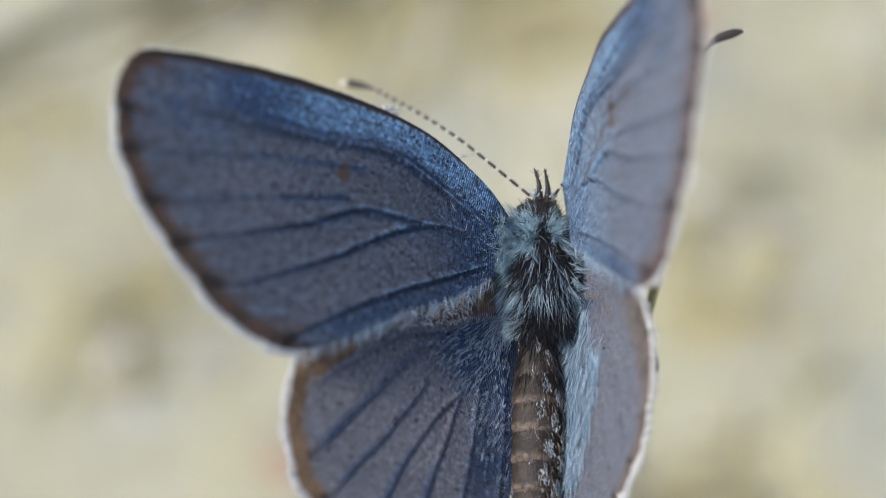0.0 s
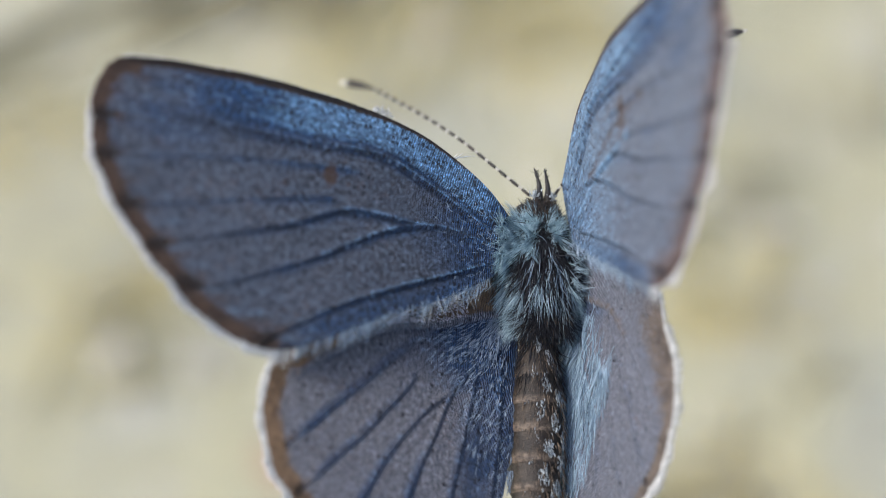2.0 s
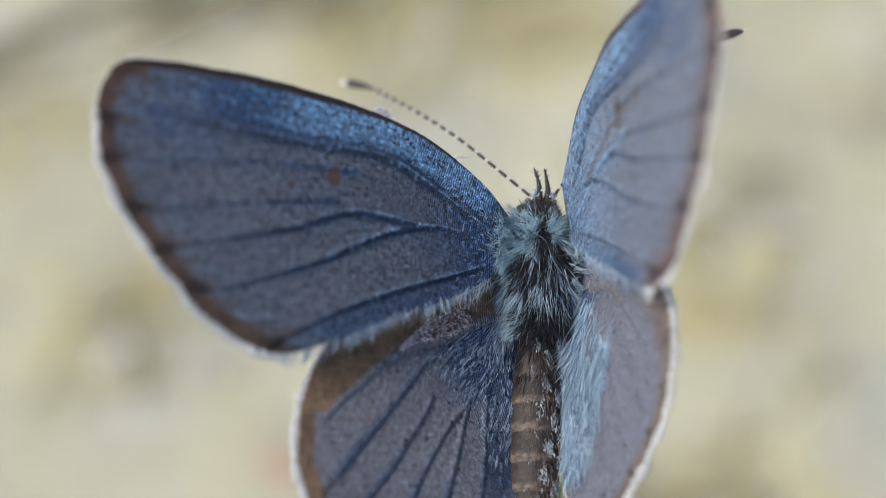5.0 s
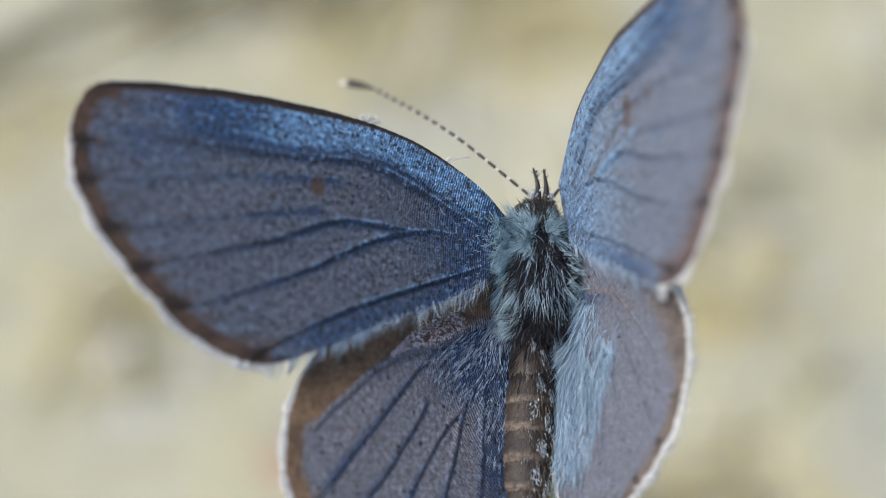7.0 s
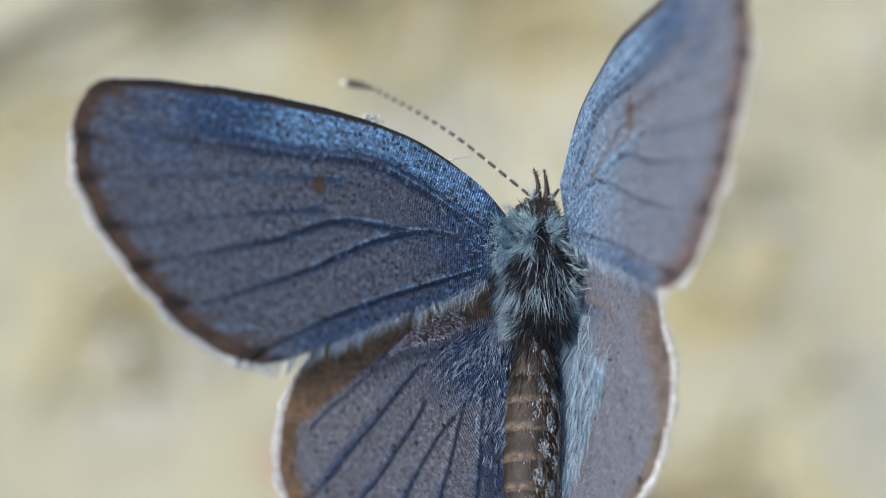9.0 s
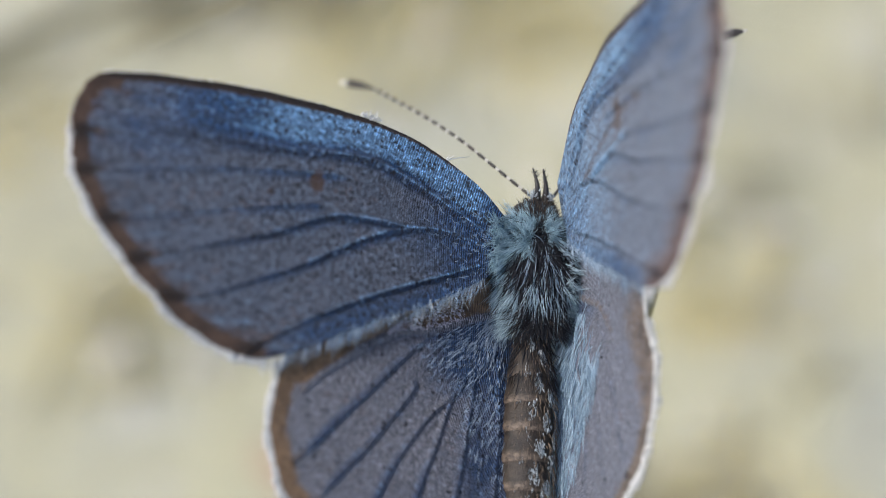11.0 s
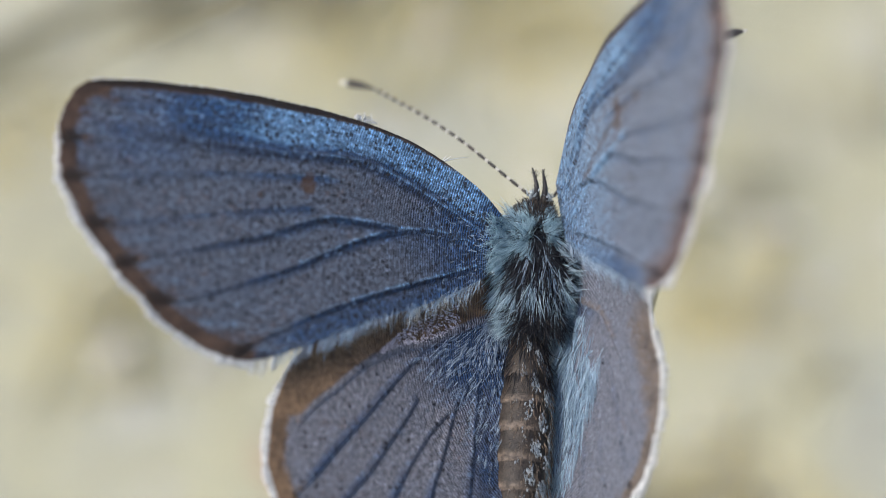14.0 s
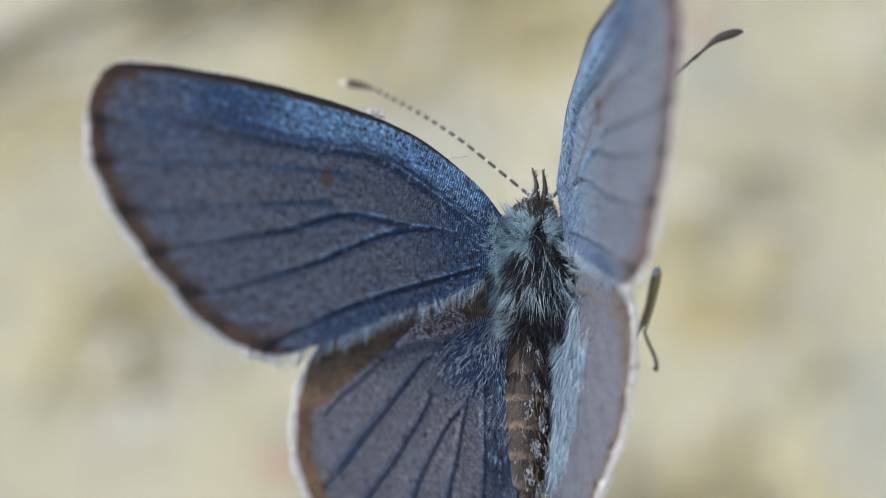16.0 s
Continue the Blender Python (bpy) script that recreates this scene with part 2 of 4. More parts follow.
def hairs(name, roots, ways, lengths, width, mat, parent, rng, bend=0.35, down=(0, 0, -1), label="", flat=1.0):
    """Many tapered three-sided hairs, curved and uneven, in one mesh; roots and lengths in plan units."""
    roots, ways = np.asarray(roots, float), np.asarray(ways, float)
    n, rings = len(roots), 4
    ways = ways / (np.linalg.norm(ways, axis=1)[:, None] + 1e-9)
    side = rng.normal(size=(n, 3))
    curl = np.asarray(down, float)[None] * bend + side * bend * 0.45
    s = np.linspace(0, 1, rings + 1)
    L = np.asarray(lengths, float)[:, None, None]
    path = roots[:, None] + L * (ways[:, None] * s[None, :, None] + curl[:, None] * (s ** 2)[None, :, None] * 0.6)
    a = np.cross(ways, rng.normal(size=(n, 3)))
    a /= np.linalg.norm(a, axis=1)[:, None] + 1e-9
    b = np.cross(ways, a) * flat
    w = width * rng.uniform(0.6, 1.4, n)
    taper = np.array([0.8, 1.0, 0.85, 0.55])
    rows = []
    for k in range(rings):
        for j in range(3):
            an = j * 2.0944
            rows.append(path[:, k] + (a * math.cos(an) + b * math.sin(an)) * (w * taper[k] * 0.5)[:, None])
    rows.append(path[:, rings])
    v = np.stack(rows, 1).reshape(-1, 3)
    per = rings * 3 + 1
    base = []
    for k in range(rings - 1):
        for j in range(3):
            j2 = (j + 1) % 3
            base.append((k * 3 + j, k * 3 + j2, k * 3 + 3 + j2, k * 3 + 3 + j))
    quads = np.array(base)
    tips = np.array([((rings - 1) * 3 + j, (rings - 1) * 3 + (j + 1) % 3, rings * 3) for j in range(3)])
    off = (np.arange(n) * per)[:, None, None]
    faces = (quads[None] + off).reshape(-1, 4).tolist() + (tips[None] + off).reshape(-1, 3).tolist()
    return mesh_ob(name, v * U, faces, mat, parent, label)


def locks(name, centres, ways, lengths, per, wide, width, mat, parent, rng, bend=0.2, down=(0, 0, -1), label=""):
    """Hairs that gather in pointed locks: each lock has a root patch and one tip."""
    c, w, L = [np.repeat(np.asarray(a, float), per, axis=0) for a in (centres, ways, lengths)]
    n = len(c)
    w = w / (np.linalg.norm(w, axis=1)[:, None] + 1e-9)
    spot = rng.normal(size=(n, 3)) * wide
    reach = w * (L * rng.uniform(0.65, 1.1, n))[:, None] - spot * rng.uniform(0.1, 0.75, (n, 1)) + rng.normal(size=(n, 3)) * 0.05 * L[:, None]
    hairs(name, c + spot * (1 - 0.8 * np.abs(w)), reach, np.linalg.norm(reach, axis=1), width, mat, parent, rng, bend, down, label)


# ---- the butterfly ----
butterfly = tagged(new("butterfly"), "small blue butterfly with half-raised worn wings on a green stem", "butterfly")
butterfly.matrix_basis = HOME

FORE_EDGE = [(-6, 48), (62, 100), (171, 144), (314, 168), (460, 168), (598, 163), (716, 148), (779, 123), (801, 59), (796, -13),
             (769, -75), (711, -146), (648, -208), (569, -263), (490, -290), (440, -286), (373, -257), (256, -196), (120, -129), (20, -66)]
HIND_EDGE = [(-22, 60), (60, 84), (180, 74), (300, 20), (365, -44), (405, -100), (430, -145), (444, -187), (456, -246), (454, -285), (440, -335), (405, -390), (325, -462),
             (210, -500), (105, -490), (45, -462), (4, -390), (-18, -290), (-28, -142), (-26, -42)]
RAISED_EDGE = [(-22, 60), (60, 84), (180, 74), (262, 38), (312, -12), (352, -60), (396, -106), (425, -152), (440, -197), (443, -245), (439, -292), (429, -335), (410, -370), (370, -428),
               (336, -466), (280, -498), (215, -505), (168, -480), (145, -432), (127, -390), (105, -340), (78, -280), (48, -200), (15, -120), (-10, -42)]
FORE_VEINS = [
    [(12, 23), (102, 64), (182, 91), (273, 111), (385, 120), (527, 123)],
    [(18, 1), (100, 38), (181, 69), (259, 87), (334, 86), (430, 76), (557, 70), (700, 66)],
    [(382, 83), (522, 63), (665, 48), (790, 33)],
    [(331, 49), (497, 28), (661, -5), (785, -34)],
    [(376, -10), (492, -39), (623, -73), (742, -105)],
    [(17, -15), (125, -5), (190, -14), (253, -14), (327, -20), (375, -38), (443, -72), (543, -109), (689, -164)],
    [(190, -15), (252, -39), (324, -79), (393, -120), (483, -163), (569, -202), (638, -214)],
    [(43, -52), (122, -88), (210, -126), (306, -173), (387, -219), (453, -262), (483, -287)],
]
HIND_VEINS = [
    [(16, -2), (53, -14), (110, -40), (156, -59), (185, -66), (219, -74), (275, -101), (330, -142), (370, -173), (402, -204)],
    [(156, -60), (192, -96), (240, -144), (290, -198), (335, -245), (374, -288), (410, -322)],
    [(186, -160), (198, -180), (240, -235), (277, -285), (303, -312), (385, -405)],
    [(1, -32), (40, -92), (62, -110), (92, -146), (107, -167), (150, -204), (187, -250), (227, -314), (300, -465)],
    [(107, -166), (129, -226), (153, -290), (165, -324), (205, -495)],
    [(60, -114), (62, -135), (72, -200), (82, -265), (92, -325), (105, -480)],
    [(10, -85), (9, -196), (12, -315), (36, -440)],
]
RAISED_VEINS = [
    [(30, -62), (60, -80), (113, -81), (165, -80), (215, -98), (280, -131), (345, -178), (415, -250)],
    [(165, -82), (222, -131), (279, -190), (334, -243), (420, -340)],
    [(190, -164), (252, -243), (306, -313), (375, -410)],
    [(50, -80), (80, -130), (122, -180), (175, -225), (232, -295), (300, -470)],
    [(122, -180), (150, -225), (176, -285), (200, -350), (235, -490)],
    [(80, -130), (98, -200), (122, -270), (146, -340), (185, -470)],
]


def smooth(x, a, b):
    k = np.clip((x - a) / (b - a), 0, 1)
    return k * k * (3 - 2 * k)


def wing(name, side, fore, seed, size=1.0):
    """One wing lying in its own plane: x outwards (mirrored by side), y towards the head, z the upper face."""
    rng = np.random.default_rng(seed)
    ctrl = FORE_EDGE if fore else RAISED_EDGE if side > 0 else HIND_EDGE
    edge = even(curve_through(ctrl, 600), 5.0)
    veins = [even(curve_through(v, 60), 5.0) for v in (FORE_VEINS if fore else RAISED_VEINS if side > 0 else HIND_VEINS)]
    # slight scallops between the veins along the margin
    run = np.arange(len(edge))
    edge = edge * (1 + 0.0025 * np.sin(run * 0.33)[:, None] + 0.002 * rng.normal(size=(len(edge), 1)))
    levels = 1 - (1 - np.linspace(0, 1, 92)) ** 1.25
    grid = levels[:, None, None] * edge[None]
    nl, ne = grid.shape[:2]
    p = grid.reshape(-1, 2)
    u, v = p[:, 0], p[:, 1]
    ends = np.array([(801, 59), (460, -291)] if fore else [(405, -100), (45, -462)] if side < 0 else [(352, -60), (168, -480)])
    i0, i1 = [int(np.argmin(((edge - e) ** 2).sum(1))) for e in ends]
    if fore:
        i0 = int(np.argmin(((edge - (740, 135)) ** 2).sum(1)))
    margin, front = edge[i0:i1], edge[:i0]
    dv = np.full(len(p), 1e3)
    dbelow = np.full(len(p), 1e3)
    dshade = np.full(len(p), 1e3)
    for k, line in enumerate(veins):
        d = nearest(p, line)
        dv = np.minimum(dv, d)
        order = np.argsort(line[:, 0]) if fore else np.argsort(line[:, 1])
        if fore:
            under = v < np.interp(u, line[order, 0], line[order, 1])
        else:
            under = u < np.interp(v, line[order, 1], line[order, 0])
        dbelow = np.where(under, np.minimum(dbelow, d), dbelow)
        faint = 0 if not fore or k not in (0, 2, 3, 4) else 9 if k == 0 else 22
        dshade = np.where(under, np.minimum(dshade, d + faint), dshade)
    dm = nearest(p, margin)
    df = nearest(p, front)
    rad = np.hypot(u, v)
    # mask of the painted shadow line on the lower side of the veins
    vein_shade = np.exp(-((dshade - 6) / 7.0) ** 2) * smooth(dm, 40, 200) * smooth(rad, 40, 120)
    # relief: raised veins, sagging cells, a gentle bend of the whole wing
    z = 3.0 * np.exp(-(dv / 5.0) ** 2) - 3.0 * (1 - np.exp(-(dv / 40.0) ** 2)) * smooth(rad, 40, 250)
    z -= 2.5 * np.exp(-((dbelow - 8) / 6.0) ** 2) * smooth(rad, 60, 160)
    z += 10 * np.sin(rad / 240.0) * smooth(rad, 0, 300) - 0.00003 * rad ** 2
    z += 3.0 * np.sin(u * 0.021 + seed) * np.sin(v * 0.027)
    if fore:
        upper = np.interp(u, veins[1][:, 0], veins[1][:, 1])
        hind = np.interp(u, veins[7][:, 0], veins[7][:, 1])
        blue = 0.95 * smooth(v - upper, -25, 20) * smooth(-u, -760, -560)
        blue = np.maximum(blue, 0.95 * smooth(-rad, -240, -60))
        blue = np.maximum(blue, 0.85 * np.exp(-(dbelow / 15.0) ** 2) * smooth(dm, 20, 70) * (0.45 + 0.55 * smooth(-rad, -620, -300)))
        blue = np.maximum(blue, 0.75 * smooth(hind - v, -5, 25))
        blue = np.maximum(blue, 0.50 * smooth(u, 520, 650) * smooth(v, -60, 60))
        # fine streaks that run into the outer margin
        streak = 0.5 + 0.5 * np.sin(np.arctan2(v + 40, u + 320) * 150 + 2.0 * np.sin(u * 0.02))
        blue = blue * (1 - 0.75 * smooth(-dm, -170, -40) * streak)
        # leading edge: angle-dependent sheen held at one painted mean strength
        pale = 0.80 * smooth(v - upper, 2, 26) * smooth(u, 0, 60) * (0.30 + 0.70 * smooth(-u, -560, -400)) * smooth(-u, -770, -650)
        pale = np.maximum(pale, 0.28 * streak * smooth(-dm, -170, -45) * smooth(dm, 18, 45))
        # painted highlight along the upper side of each vein
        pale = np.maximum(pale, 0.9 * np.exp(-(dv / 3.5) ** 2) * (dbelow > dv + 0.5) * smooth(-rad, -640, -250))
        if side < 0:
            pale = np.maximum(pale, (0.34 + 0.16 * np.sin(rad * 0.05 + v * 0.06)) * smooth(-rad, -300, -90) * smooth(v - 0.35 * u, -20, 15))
        rim = np.maximum(smooth(-dm, -40, -14), smooth(10 + 9 * smooth(u, 180, 420) - df, 0, 8) * smooth(u, 20, 160))
        rim = np.maximum(rim, 0.80 * np.exp(-(dv / 10.0) ** 2) * smooth(-dm, -80, -22))
        rim = np.maximum(rim, 0.52 * (1 - streak) * smooth(-dm, -105, -30))
        mark = np.maximum(np.exp(-(np.hypot((u - 374) / (19 + 3 * (side > 0)), (v - 30) / (26 + 22 * (side > 0)))) ** 2), 0.8 * np.exp(-(np.hypot((u - 459) / 11, (v + 6) / 12)) ** 2))
        if side > 0:
            # raised wing: the glancing light's paleness and rusty rim go into the masks
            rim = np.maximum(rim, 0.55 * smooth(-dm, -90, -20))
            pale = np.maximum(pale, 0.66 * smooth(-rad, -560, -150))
            vein_shade = vein_shade * 0.3
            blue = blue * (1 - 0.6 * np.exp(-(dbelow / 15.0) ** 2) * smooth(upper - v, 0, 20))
            path = curve_through([(171, -4), (250, 8), (326, 18), (413, 27), (479, 23)], 40)
            mark = np.maximum(mark, 0.62 * np.exp(-(nearest(p, even(path, 5.0)) / 14.0) ** 2))
            # pale streaks that run out from the root
            for line, strength in (([(61, -51), (147, -30), (227, -19), (315, -18), (426, -18), (530, -22)], 1.2), ([(60, 20), (120, 66), (190, 98), (280, 118), (400, 130)], 0.9),
                                   ([(80, 0), (150, 44), (220, 76), (300, 92)], 0.8)):
                away = nearest(p, even(curve_through(line, 60), 5.0))
                pale = np.maximum(pale, strength * np.exp(-(away / 8.0) ** 2) * smooth(-u, -line[-1][0], -0.5 * line[-1][0]))
    else:
        top = np.interp(u, veins[0][:, 0], veins[0][:, 1])
        blue = np.maximum(1.05 * smooth(-rad, -270, -90), 0.78 * np.exp(-(dv / 10.0) ** 2) * smooth(-dm, -380, -60) * smooth(dm, 25, 80))
        blue = np.maximum(blue, 0.7 * smooth(-u, -110, -50))
        blue *= smooth(top - v, -2, 14)
        pale = 0.45 * np.exp(-(dv / 4.0) ** 2) * smooth(-rad, -400, -150) * smooth(top - v, 5, 30)
        rim = np.maximum(smooth(-dm, -42, -14), 0.9 * smooth(v - top, -3, 16))
        rim = np.maximum(rim, 0.5 * np.exp(-(dv / 9.0) ** 2) * smooth(-dm, -75, -30))
        mark = 0.0 * u
        vein_shade = vein_shade * 0.4
        if side > 0:
            # raised hindwing: its pale sheen is painted through the mask too
            rim = np.maximum(np.maximum(smooth(-dm, -30, -9), 0.70 * smooth(v - top, -10, 70) * smooth(-dm, -140, -20)), 0.5 * np.exp(-(nearest(p, veins[0]) / 9.0) ** 2) * smooth(-rad, -420, -200))
            pale = np.maximum(pale, 0.85 * smooth(-nearest(p, edge[i1:]), -120, -25) * smooth(top - v, 0, 40) * smooth(v, -470, -330))
            vein_shade = vein_shade * 0.25
            blue = blue * (1 - 0.65 * smooth(rad, 120, 220))
    ends = np.exp(-(dv / (14.0 if fore else 9.0)) ** 2) * smooth(-dm, -48, -22) * smooth(dm, 2, 8)
    if fore:
        ends = np.maximum(ends, 0.95 * smooth(8 + 9 * smooth(u, 180, 420) - df, 0, 8) * smooth(u, 20, 160))
    x = u * side * size
    verts = np.stack([x, v * size, z], 1) * U
    idx = np.arange(nl * ne).reshape(nl, ne)
    q = np.stack([idx[1:-1, :-1], idx[1:-1, 1:], idx[2:, 1:], idx[2:, :-1]], -1).reshape(-1, 4)
    tri = [(0, idx[1, k], idx[1, k + 1]) for k in range(ne - 1)]
    faces = q.tolist() + tri
    faces = [f[::-1] for f in faces] if side > 0 else faces
    mats = (FORE_MAT, FORE_LIT) if fore else (HIND_MAT, HIND_LIT)
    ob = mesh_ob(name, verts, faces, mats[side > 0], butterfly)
    me = ob.data
    for key, value in (("blue", blue), ("rim", rim), ("mark", mark), ("pale", pale), ("vein_shade", vein_shade), ("ends", ends)):
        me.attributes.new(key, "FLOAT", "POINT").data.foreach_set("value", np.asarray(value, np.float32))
    plan = np.stack([u / 100 + seed * 13.7, v / 100, 0 * u], 1).astype(np.float32)
    me.attributes.new("plan", "FLOAT_VECTOR", "POINT").data.foreach_set("vector", plan.ravel())
    arcs = np.stack([np.hypot(u + 320, v + 40) / 100, np.arctan2(v + 40, u + 320) * 4.0, 0 * u], 1).astype(np.float32)
    me.attributes.new("arcs", "FLOAT_VECTOR", "POINT").data.foreach_set("vector", arcs.ravel())
    solid = ob.modifiers.new("thickness", "SOLIDIFY")
    solid.thickness, solid.offset = 2.5 * U, -1
    height = lambda a, b: z[np.argmin((u - a) ** 2 + (v - b) ** 2)]
    # veins: thin raised tubes
    for k, line in enumerate(veins):
        keep = even(line, 14.0)
        zz = np.array([height(a, b) for a, b in keep])
        path = np.stack([keep[:, 0] * side * size, keep[:, 1] * size, zz + 0.2], 1)
        r = np.linspace(1.7, 0.7, len(path)) * (1.2 if not fore else 1.0)
        tv, tf = tube(path, r, 6)
        ridge = fore and k in ((1, 5, 6, 7) if side < 0 else (0, 1, 5))
        if ridge:
            r = np.linspace(2.4, 0.5, len(path))
        brown = (not fore and k == 0) or (fore and side > 0 and k > 3)
        mesh_ob("vein", tv * U, tf, VEIN_PALE if ridge else VEIN_BROWN if brown else VEIN_MAT if fore else VEIN_LIGHT if side < 0 else VEIN_GREY, ob)
    # fringe of pale scales along the outer and inner margins
    out_line = even(edge[i0:], 1.0)
    if fore:
        out_line = out_line[: int(np.argmin(((out_line - (265, -200)) ** 2).sum(1)))]
    else:
        out_line = even(edge[int(np.argmin(((edge - ((398, -90) if side < 0 else (312, -12))) ** 2).sum(1))):int(np.argmin(((edge - ((2, -385) if side < 0 else (78, -280))) ** 2).sum(1)))], 1.0)
    n = int(len(out_line) * 2.4)
    k = rng.integers(1, len(out_line) - 1, n)
    tang = out_line[np.minimum(k + 1, len(out_line) - 1)] - out_line[k - 1]
    tang /= np.linalg.norm(tang, axis=1)[:, None] + 1e-9
    outward = np.stack([-tang[:, 1], tang[:, 0]], 1)
    flip = np.sign((outward * out_line[k]).sum(1))
    outward *= flip[:, None]
    frac = k / len(out_line)
    clump = 0.88 + 0.12 * np.sin(k * 0.09 + rng.normal(size=n) * 0.3)
    lean = rng.normal(size=n) * 0.12
    if fore:
        # along the inner margin the fringe leans backwards and is longer
        inner = smooth(frac, 0.74, 0.80)
        outward = outward * (1 - 0.55 * inner[:, None]) + np.array([[0.35, -0.9]]) * inner[:, None] * 0.8
        length = (22 + 20 * inner) * clump * (0.16 + 0.84 * smooth(frac, 0.04, 0.30))
        if side > 0:
            # worn away towards the tip, patchy further down
            length *= 1.1 * (0.25 + 0.75 * smooth(frac, 0.12, 0.30)) * (0.72 + 0.28 * np.sin(k * 0.062))
    else:
        length = (22 if side < 0 else 27) * clump * (0.4 + 0.6 * smooth(frac, 0.0, 0.12))
    if fore:
        thin = (rng.random(n) > 0.88 * inner)
        k, outward, tang, lean, length = k[thin], outward[thin], tang[thin], lean[thin], length[thin]
        n = len(k)
    way2 = outward + tang * lean[:, None]
    zr = np.array([height(a, b) for a, b in out_line])[k]
    roots = np.stack([out_line[k, 0] * side * size, out_line[k, 1] * size, zr - 1 + rng.normal(size=n) * 1.0], 1)
    roots[:, :2] -= np.stack([way2[:, 0] * side, way2[:, 1]], 1) * 5
    ways = np.stack([way2[:, 0] * side, way2[:, 1], rng.normal(size=n) * 0.10], 1)
    length = length * rng.uniform(0.75, 1.1, n)
    pale_part = np.ones(n, bool) if not fore else k < 0.82 * len(out_line)
    hairs("fringe", roots[pale_part], ways[pale_part], length[pale_part], 4.2, FRINGE_MAT, ob, rng, 0.10, label="white fringe of long scales", flat=0.25)
    if fore:
        rest = ~pale_part
        hairs("fringe", roots[rest], ways[rest], length[rest], 3.4, FRINGE_BLUE, ob, rng, 0.12, label="grey-blue fringe along the trailing edge", flat=0.3)
    if fore:
        costa = even(edge[int(np.argmin(((edge - (130, 131)) ** 2).sum(1))):i0 + 3], 1.0)
        m = int(len(costa) * 1.6)
        kk = rng.integers(1, len(costa) - 1, m)
        zc = np.array([height(p0, p1) for p0, p1 in costa])[kk]
        hairs("fringe", np.stack([costa[kk, 0] * side * size, costa[kk, 1] * size - 1, zc - 1.5], 1), np.stack([side * (0.8 + 0 * zc), 0.5 + 0.2 * rng.normal(size=m), 0 * zc], 1), rng.uniform(3, 8, m), 2.2, FRINGE_MAT, ob, rng, 0.1, label="thin white edge of scales", flat=0.4)
    # hairs by the base
    if fore:
        n = 190
        a = rng.uniform(0.02, 0.48, n)
        back = even(edge[int(len(edge) * 0.62):], 1.0)[::-1]
        at = back[(a * len(back)).astype(int)] * rng.uniform(0.82, 1.0, (n, 1))
        ways = np.stack([side * (0.35 + rng.normal(size=n) * 0.3), -0.9 + rng.normal(size=n) * 0.25, 0.35 + rng.normal(size=n) * 0.25], 1)
        lens = rng.uniform(20, 48, n)
        m = 300
        rr, th = rng.uniform(10, 150, m), rng.uniform(-1.25, 0.9, m)
        at2 = np.stack([rr * np.cos(th), rr * np.sin(th) * 0.8], 1)
        ways2 = np.stack([side * (0.9 + rng.normal(size=m) * 0.3), np.sin(th) * 0.6 + rng.normal(size=m) * 0.4, 0.3 + 0.3 * rng.random(m)], 1)
        at, ways, lens = np.vstack([at, at2]), np.vstack([ways, ways2]), np.r_[lens, rng.uniform(10, 26, m)]
        mat, wid = HAIR_BLUE, 1.1
    else:
        n = 2600 if side < 0 else 3600
        if side > 0:
            # long soft strands, combed back along the inner margin, over the flank near the root
            run = rng.random(n) ** 1.2
            off = 205 * rng.random(n) ** 1.4 * (1 - 0.55 * run)
            at = np.stack([np.interp(run, (0, 0.3, 0.65, 1), (22, 52, 92, 132)) + off, np.interp(run, (0, 0.3, 0.65, 1), (-100, -190, -305, -410)) + 0.1 * off + rng.normal(size=n) * 14 - 0.0022 * off ** 2 * (1 - run)], 1)
            lock = np.sin(run * 27 + off * 0.06) * 0.16 + 0.10 * np.sin(run * 71 - off * 0.11)
            left = smooth(-run, -0.60, -0.10) * smooth(-off, -80, -8)
            ways = np.stack([0.34 + lock - 1.1 * left + rng.normal(size=n) * 0.28, -0.95 + 0.30 * left + rng.normal(size=n) * 0.15, 0.20 + 0.75 * left + 0.08 * rng.random(n)], 1)
            lens = rng.uniform(24, 92, n) * (1 - 0.35 * run) * (1 - 0.3 * off / 205)
        else:
            th = np.radians(-98 + 78 * rng.random(n) ** 1.3)
            reach = (190 + 90 * smooth(-np.degrees(th), 55, 92)) * rng.uniform(0.55, 1.1, n)
            rr = 15 + reach * rng.random(n) ** 1.1
            at = np.stack([rr * np.cos(th), rr * np.sin(th)], 1)
            ways = np.stack([side * (np.cos(th) * 0.8 + rng.normal(size=n) * 0.22 + 0.15), np.sin(th) + rng.normal(size=n) * 0.18, 0.16 + 0.22 * rng.random(n)], 1)
            lens = rng.uniform(8, 24, n)
        mat, wid = HAIR_LILAC if side < 0 else HAIR_SOFT, 1.5 if side < 0 else 1.6
    zr = np.array([height(a, b) for a, b in at])
    hairs("hair", np.stack([at[:, 0] * side * size, at[:, 1] * size, zr], 1), ways, lens, wid, mat, ob, rng, 0.4 if fore or side < 0 else 0.34, label="fine blue-grey hairs")
    if fore and side < 0:
        m = 85
        at = np.stack([rng.uniform(-16, 12, m), rng.uniform(-62, 50, m)], 1)
        zr = np.array([height(p0, p1) for p0, p1 in at])
        way = np.stack([-(0.55 + 0.25 * rng.normal(size=m)), -0.35 + 0.006 * at[:, 1] + 0.25 * rng.normal(size=m), 0.45 + 0.1 * rng.normal(size=m)], 1)
